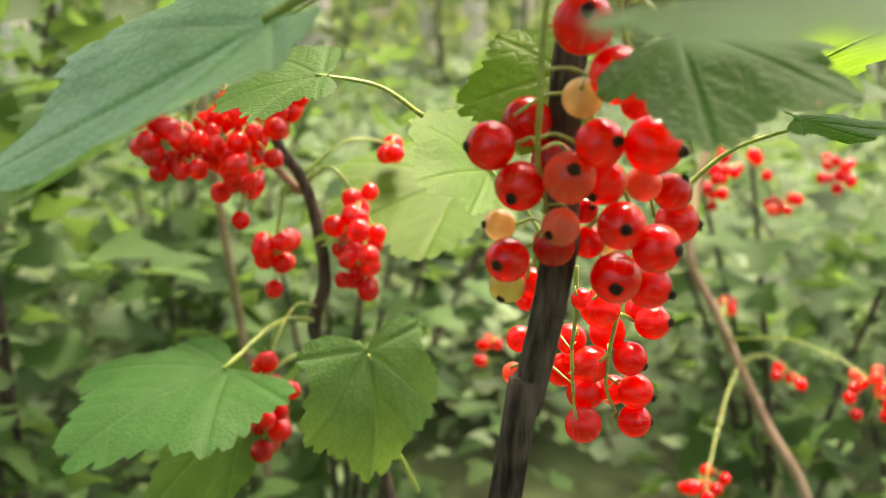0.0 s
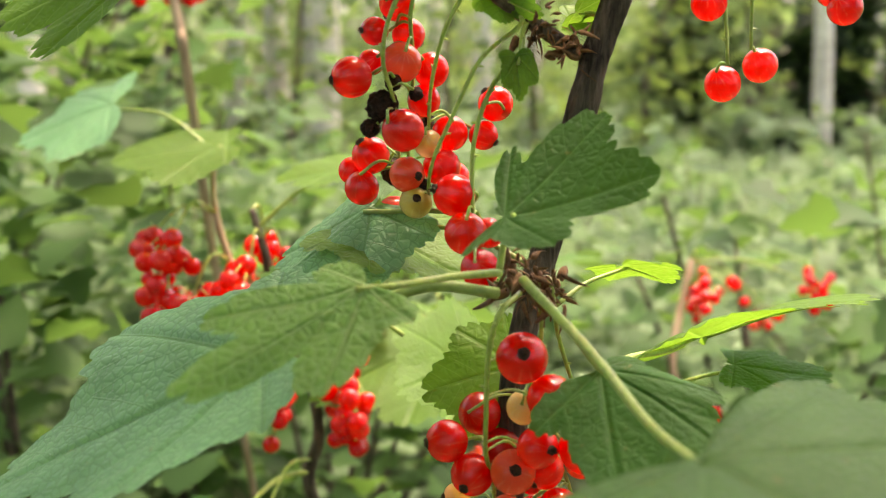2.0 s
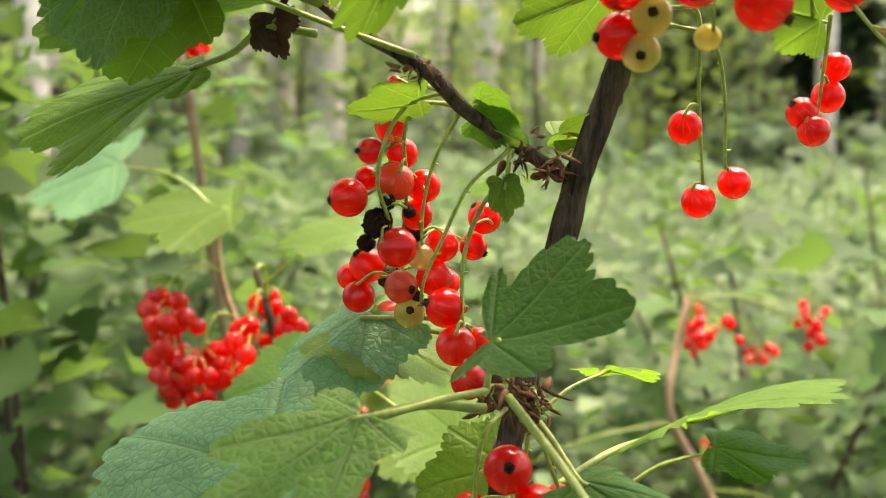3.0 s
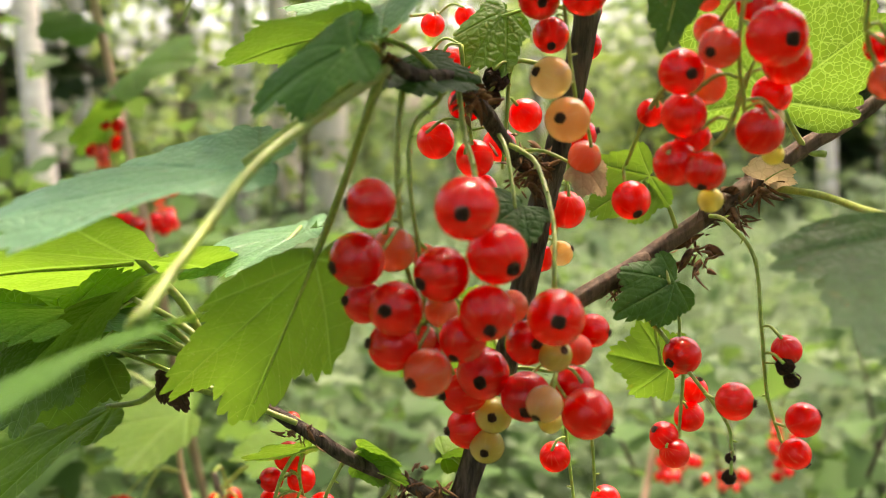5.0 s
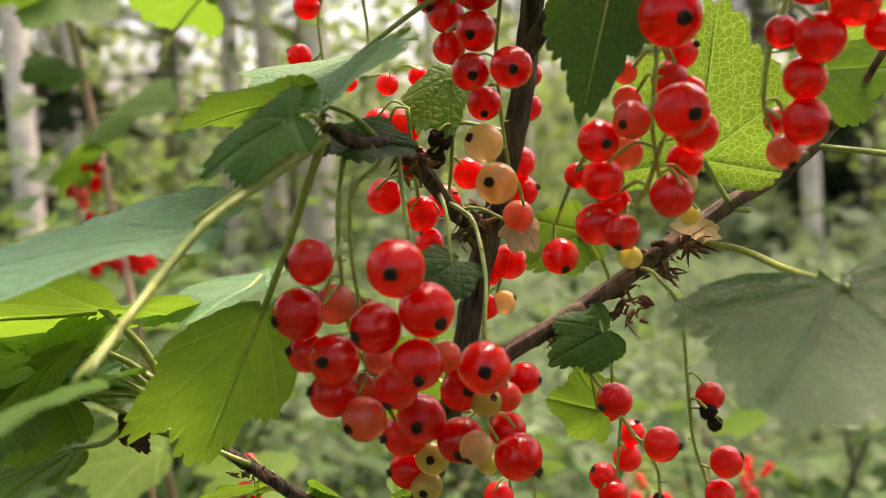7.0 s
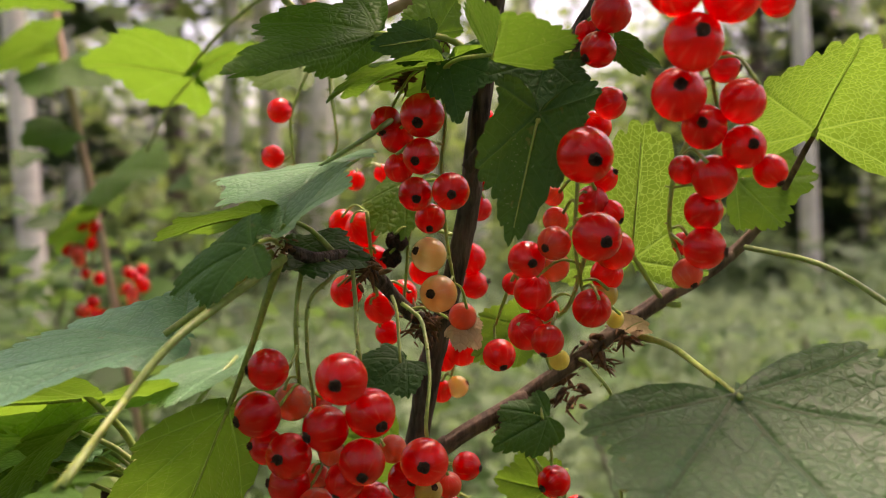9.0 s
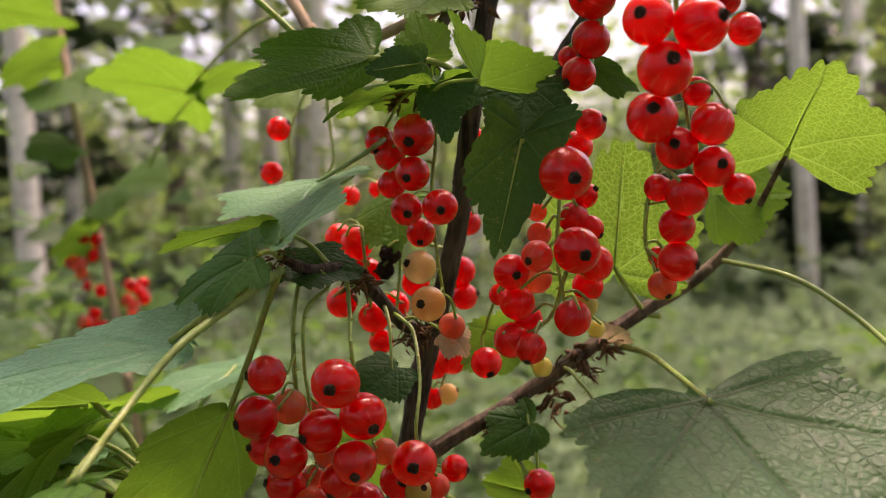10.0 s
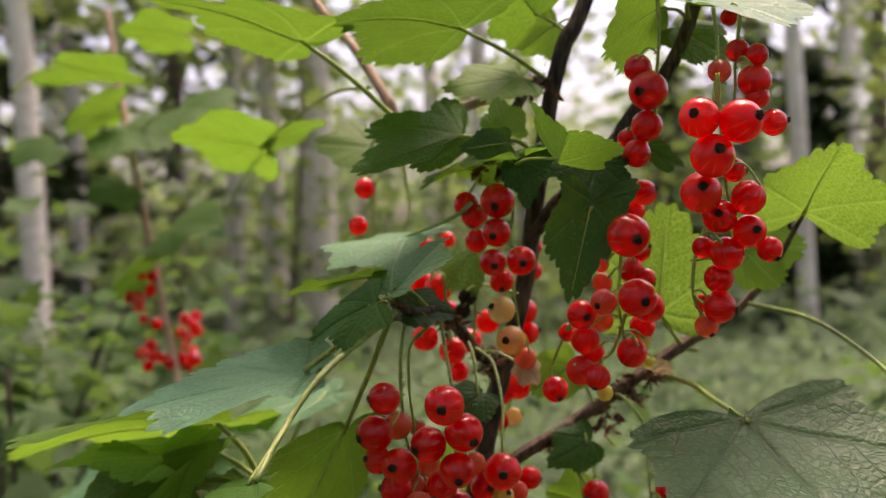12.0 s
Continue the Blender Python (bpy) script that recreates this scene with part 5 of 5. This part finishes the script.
far_truss((209.7, 700.0, 667.5), 29.5, 20.0, 10.8, 8)
far_truss((-157.1, 620.0, 867.6), 16.8, 20.0, 7.5, 8)

# ---- the place round the bush ----
def scatter_leaves(centres, sizes, mat, name, seed, flat=0.5, lobed=True):
    """Many small leaves as one mesh: each is a bent, pointed blade of eight faces."""
    r = np.random.default_rng(seed)
    n = len(centres)
    out = np.array([(0, 0), (0.34, 0.18), (0.52, 0.46), (0.26, 0.55), (0.20, 0.80), (0, 1.0), (-0.20, 0.80), (-0.26, 0.55), (-0.52, 0.46), (-0.34, 0.18)]) if lobed else np.array([(0, 0), (0.18, 0.2), (0.26, 0.45), (0.2, 0.7), (0.08, 0.9), (0, 1.0), (-0.08, 0.9), (-0.2, 0.7), (-0.26, 0.45), (-0.18, 0.2)])
    mid = np.array([(0, 0.3), (0, 0.6)])
    pts = np.vstack([out, mid])
    h = 0.22 * np.abs(pts[:, 0]) - 0.18 * pts[:, 1] ** 2
    az = r.uniform(0, 2 * math.pi, n)
    up = np.stack([r.normal(0, flat, n), r.normal(0, flat, n), np.ones(n)], -1)
    up /= np.linalg.norm(up, axis=1)[:, None]
    ey = np.stack([np.cos(az), np.sin(az), np.zeros(n)], -1)
    ey -= (ey * up).sum(1)[:, None] * up
    ey /= np.linalg.norm(ey, axis=1)[:, None]
    ex = np.cross(ey, up)
    v = centres[:, None] + sizes[:, None, None] * (pts[None, :, :1] * ex[:, None] + pts[None, :, 1:] * ey[:, None] + h[None, :, None] * up[:, None])
    tri = np.array([(0, 1, 10), (1, 2, 10), (2, 3, 10), (3, 11, 10), (3, 4, 11), (4, 5, 11), (5, 6, 11), (6, 7, 11), (7, 10, 11), (7, 8, 10), (8, 9, 10), (9, 0, 10)])
    f = (np.arange(n)[:, None, None] * 12 + tri[None]).reshape(-1, 3)
    me = bpy.data.meshes.new(name)
    me.vertices.add(n * 12)
    me.vertices.foreach_set("co", v.reshape(-1).astype(np.float32))
    me.loops.add(f.size)
    me.loops.foreach_set("vertex_index", f.reshape(-1).astype(np.int32))
    me.polygons.add(len(f))
    me.polygons.foreach_set("loop_start", np.arange(0, f.size, 3, dtype=np.int32))
    me.polygons.foreach_set("use_smooth", np.ones(len(f), dtype=bool))
    me.materials.append(mat)
    me.update(calc_edges=True)
    me.validate()
    return me


def ground_height(x, y):
    return 0.10 * np.sin(x * 0.7 + 1.3) * np.cos(y * 0.45) + 0.05 * np.sin(x * 1.9 + y * 1.3)


def build_ground():
    near = np.linspace(-1, 1, 121)
    ax = np.sign(near) * (np.abs(near) ** 3) * 3000 + near * 12
    xx, yy = np.meshgrid(ax, ax)
    far = np.clip(1 - np.hypot(xx, yy) / 60, 0, 1)
    v = np.stack([xx, yy, ground_height(xx, yy) * far], -1).reshape(-1, 3)
    i = np.arange(120)[:, None] * 121 + np.arange(120)[None]
    q = np.stack([i, i + 1, i + 122, i + 121], -1).reshape(-1, 4)
    tagged(new("ground", mesh_of("ground", v, q, SOIL)), "dark forest soil under low green plants", "ground", "", "structure")


build_ground()


def undergrowth(name, count, near, far, half, top, size, mat, seed, label, middle=0.0):
    r = np.random.default_rng(seed)
    clumps = int(count / 26)
    d = near + (far - near) * r.uniform(0, 1, clumps) ** 0.75
    a = r.uniform(-half, half, clumps) + middle
    cx, cy = d * np.sin(a), d * np.cos(a)
    hh = top * r.uniform(0.35, 1.0, clumps) * np.clip(d / 1.6, 0.45, 1.0)
    k = r.integers(0, clumps, count)
    spread = (0.10 + 0.16 * r.uniform(0, 1, clumps))[k]
    px, py = cx[k] + r.normal(0, 1, count) * spread, cy[k] + r.normal(0, 1, count) * spread
    pz = ground_height(px, py) + hh[k] * r.uniform(0.15, 1.0, count) ** 0.7
    s = size * r.uniform(0.5, 1.4, count)
    ob = new(name, scatter_leaves(np.stack([px, py, pz], -1), s, mat, name, seed, 0.45))
    return tagged(ob, label, "undergrowth", "", "stuff")


undergrowth("undergrowth", 95000, 1.4, 7.0, 0.62, 0.55, 0.034, HERB, 11, "low pale green forest undergrowth of many small leaves")
undergrowth("undergrowth", 16000, 6.0, 26.0, 0.62, 0.8, 0.17, HERB, 12, "distant green forest undergrowth")
undergrowth("undergrowth", 24000, 1.3, 7.0, 2.3, 0.42, 0.10, HERB, 13, "low green plants round the clearing", math.pi)


def currant_shrub(x, y, top, wide, count, seed):
    """A neighbouring bush further back: several stems and a loose crown of lobed leaves."""
    r = np.random.default_rng(seed)
    z0 = float(ground_height(x, y))
    ob = new("currant_bush")
    ob.location = (x, y, z0)
    tagged(ob, "leafy green currant bush growing further back", "bush", "bushes further back")
    tips = []
    for i in range(6):
        a, lean = r.uniform(0, 6.28), r.uniform(0.2, 1.0) * wide
        h = top * r.uniform(0.7, 1.0)
        line = spline([(0, 0, -0.02), (0.35 * lean * math.cos(a), 0.35 * lean * math.sin(a), h * 0.5), (lean * math.cos(a), lean * math.sin(a), h)], 5)
        tips.append(line)
        part("stem", mesh_of("stem", *tube(line, [0.004, 0.0018], 7, 0.05, r), BARK), ob)
    count = int(count * 1.6)
    pick = [tips[int(r.integers(6))] for _ in range(count)]
    t = r.uniform(0.15, 1.0, count) ** 0.8
    c = np.array([ln[min(len(ln) - 1, int(k * len(ln)))] for ln, k in zip(pick, t)]) + r.normal(0, 1, (count, 3)) * (0.07, 0.07, 0.045)
    c[:, 2] = np.maximum(c[:, 2], 0.03)
    part("crown", scatter_leaves(c, r.uniform(0.022, 0.055, count), BUSH, "crown", seed, 0.4), ob)
    return ob


for n, (x, y, top, wide, count) in enumerate((
    (-0.30, 0.72, 0.80, 0.20, 260), (-0.55, 1.05, 1.05, 0.28, 420), (-0.78, 1.45, 0.98, 0.34, 460), (-0.36, 1.35, 0.78, 0.26, 360), (-0.10, 0.95, 0.62, 0.25, 230), (0.35, 1.0, 0.62, 0.25, 230), (0.65, 1.35, 0.72, 0.3, 260),
    (-1.0, 1.7, 1.0, 0.4, 330), (0.15, 1.75, 0.65, 0.35, 280), (1.15, 2.1, 0.75, 0.4, 300), (-0.5, 2.3, 0.8, 0.4, 300), (-1.9, 2.9, 1.1, 0.5, 350),
    (0.7, 2.9, 0.75, 0.45, 300), (1.9, 3.3, 0.8, 0.5, 300))):
    currant_shrub(x, y, top, wide, count, 40 + n)


def tree(kind, x, y, r0, height, lean, seed):
    r = np.random.default_rng(seed)
    ob = new("birch_tree" if kind == "birch" else "spruce_tree")
    z0 = float(ground_height(x, y))
    ob.location = (x, y, z0)
    bark = BIRCH if kind == "birch" else PINE
    lx, ly = lean
    line = spline([(0, 0, -0.2), (lx * 0.15 + r.normal(0, 0.03), ly * 0.2, height * 0.2), (lx * 0.5, ly * 0.5, height * 0.55), (lx, ly, height)], 8)
    part("trunk", mesh_of("trunk", *tube(line, [r0 * 1.15, r0 * 0.95, r0 * 0.6, r0 * 0.2], 14, 0.03, r), bark), ob)
    cs, ss = [], []
    if kind == "birch":
        for i in range(20):
            k = r.uniform(0.34, 0.98)
            p = line[int(k * (len(line) - 1))]
            a, ln = r.uniform(0, 6.28), height * 0.17 * (1.25 - k)
            end = p + np.array((math.cos(a) * ln, math.sin(a) * ln, ln * r.uniform(0.1, 0.8)))
            part("limb", mesh_of("limb", *tube(spline([p, (p + end) / 2 + (0, 0, 0.12 * ln), end], 4), [r0 * 0.22, r0 * 0.05], 6, 0.05, r), bark), ob)
            # Crowns of the unseen trees are denser, to shade the bush.
            m = 45 if y < 4 else 30
            q = r.uniform(0.25, 1.1, m)[:, None]
            cs.append(p + (end - p) * q + r.normal(0, 1, (m, 3)) * ln * 0.22)
            ss.append(r.uniform(0.16, 0.34, m))
        mat, flat, lobed = CROWN, 0.8, False
    else:
        for i in range(46):
            k = r.uniform(0.04, 0.98)
            p = line[int(k * (len(line) - 1))]
            a, ln = r.uniform(0, 6.28), height * 0.20 * (1.05 - k) + 0.15
            end = p + np.array((math.cos(a) * ln, math.sin(a) * ln, -0.28 * ln))
            part("limb", mesh_of("limb", *tube([p, (p + end) / 2 + (0, 0, 0.05 * ln), end], [0.03, 0.008], 5), bark), ob)
            m = 34
            q = r.uniform(0.1, 1.05, m)[:, None]
            cs.append(p + (end - p) * q + r.normal(0, 1, (m, 3)) * (0.11 * ln, 0.11 * ln, 0.10))
            ss.append(r.uniform(0.12, 0.30, m))
        mat, flat, lobed = NEEDLE, 0.55, False
    part("crown", scatter_leaves(np.vstack(cs), np.concatenate(ss), mat, "crown", seed, flat, lobed), ob)
    return tagged(ob, "slender pale birch tree in the forest" if kind == "birch" else "dense dark green spruce tree in the forest", "tree", "forest trees")


# Trees with y below 4 are out of view, added to break up skylight.
for n, (kind, x, y, r0, height, lx, ly) in enumerate((
    ("birch", -2.35, 6.0, 0.075, 11, -0.9, 0.3), ("birch", -2.9, 8.2, 0.07, 12, -0.8, 0.2), ("birch", -1.75, 8.6, 0.075, 12, -0.3, 0.4), ("birch", -1.5, 9.5, 0.10, 13, -0.5, 0.0),
    ("birch", -1.05, 8.8, 0.15, 14, -0.4, 0.5), ("birch", 2.95, 8.2, 0.07, 12, -0.5, 0.2), ("birch", 4.2, 10.5, 0.08, 12, -0.2, 0.3), ("birch", 0.4, 13.0, 0.12, 14, 0.3, 0.2),
    ("birch", 1.2, 15.0, 0.11, 14, -0.3, 0.2), ("birch", -4.6, 12.0, 0.11, 14, 0.4, 0.2), ("birch", -0.2, 17.0, 0.12, 15, 0.2, 0.3), ("birch", 5.6, 14.0, 0.12, 14, 0.2, 0.4),
    ("spruce", 3.3, 9.0, 0.05, 2.7, 0, 0), ("spruce", -3.3, 7.4, 0.11, 8, 0, 0), ("spruce", 2.5, 11.0, 0.06, 3.2, 0, 0), ("spruce", 3.9, 13.0, 0.14, 10, 0, 0), ("spruce", -4.2, 8.5, 0.12, 9, 0, 0), ("spruce", -3.6, 14.0, 0.14, 11, 0, 0),
    ("spruce", 1.6, 20.0, 0.16, 12, 0, 0), ("spruce", 7.2, 17.0, 0.16, 12, 0, 0), ("birch", -3.2, -3.6, 0.10, 12, 0.1, 0.2), ("birch", 3.4, -2.6, 0.10, 12, -0.1, 0.1),
    ("birch", -3.4, 1.5, 0.10, 12, 0.3, -0.2), ("spruce", 0.6, -6.0, 0.14, 10, 0, 0), ("spruce", -5.5, -4.0, 0.14, 10, 0, 0), ("spruce", 6.0, -3.5, 0.14, 10, 0, 0),
    ("birch", 0.3, -4.2, 0.09, 11, 0.2, 0.6), ("birch", -4.0, -1.5, 0.1, 11, 0.3, 0.3), ("birch", 4.4, 0.4, 0.1, 11, -0.4, 0.2),
    ("birch", -2.2, -1.4, 0.09, 12, -0.2, -0.1), ("birch", 2.4, -0.9, 0.09, 13, 0.2, -0.2), ("birch", -2.6, 2.4, 0.09, 13, 0.2, 0.1),
    ("birch", -0.9, -2.6, 0.09, 13, -0.2, 0.3), ("birch", 1.5, -2.9, 0.09, 12, 0.2, -0.2))):
    tree(kind, x, y, r0, height, (lx, ly), 200 + n)



def saplings(name, count, dist, first, last, k, low, high, size, mat, seed, label):
    """Thin leafy saplings that close the view between the trunks."""
    r = np.random.default_rng(seed)
    a = np.linspace(first, last, k) + r.normal(0, 0.03, k)
    d = dist * r.uniform(0.8, 1.25, k)
    for i in range(k):
        ob = new(name)
        x, y = d[i] * math.sin(a[i]), d[i] * math.cos(a[i])
        ob.location = (x, y, float(ground_height(x, y)))
        h = r.uniform(low, high)
        line = spline([(0, 0, -0.1), (r.normal(0, 0.1), r.normal(0, 0.1), h * 0.5), (r.normal(0, 0.3), r.normal(0, 0.3), h)], 5)
        part("trunk", mesh_of("trunk", *tube(line, [0.03, 0.008], 6, 0.05, r), PINE), ob)
        n = count
        t = r.uniform(0.08, 1.0, n)
        c = np.array([line[min(len(line) - 1, int(u * len(line)))] for u in t]) + r.normal(0, 1, (n, 3)) * (0.16 * h, 0.16 * h, 0.10 * h)
        c[:, 2] = np.maximum(c[:, 2], 0.1)
        part("crown", scatter_leaves(c, size * r.uniform(0.5, 1.5, n), mat, "crown", seed + i, 0.7, False), ob)
        tagged(ob, label, "sapling", "saplings in the forest")


saplings("sapling", 420, 9.0, -0.6, 0.6, 13, 1.6, 3.4, 0.12, CROWN, 301, "leafy green sapling between the trunks")
saplings("sapling", 420, 17.0, -0.6, 0.6, 11, 3.0, 8.0, 0.24, CROWN, 302, "tall leafy sapling deep in the forest")
saplings("sapling", 420, 6.5, 0.75, 5.53, 14, 2.2, 4.2, 0.22, CROWN, 303, "leafy green sapling at the edge of the clearing")
saplings("sapling", 150, 11.0, 0.75, 5.53, 16, 4.0, 6.5, 0.3, CROWN, 304, "tall leafy sapling at the edge of the clearing")
saplings("sapling", 600, 21.0, -0.6, 0.6, 24, 2.4, 4.2, 0.26, HAZE_TINTED, 305, "far leafy sapling with haze put into its leaf colour")
saplings("sapling", 420, 13.0, -0.55, 0.55, 12, 1.4, 2.6, 0.14, HAZE_TINTED, 306, "low leafy sapling between the far trunks")
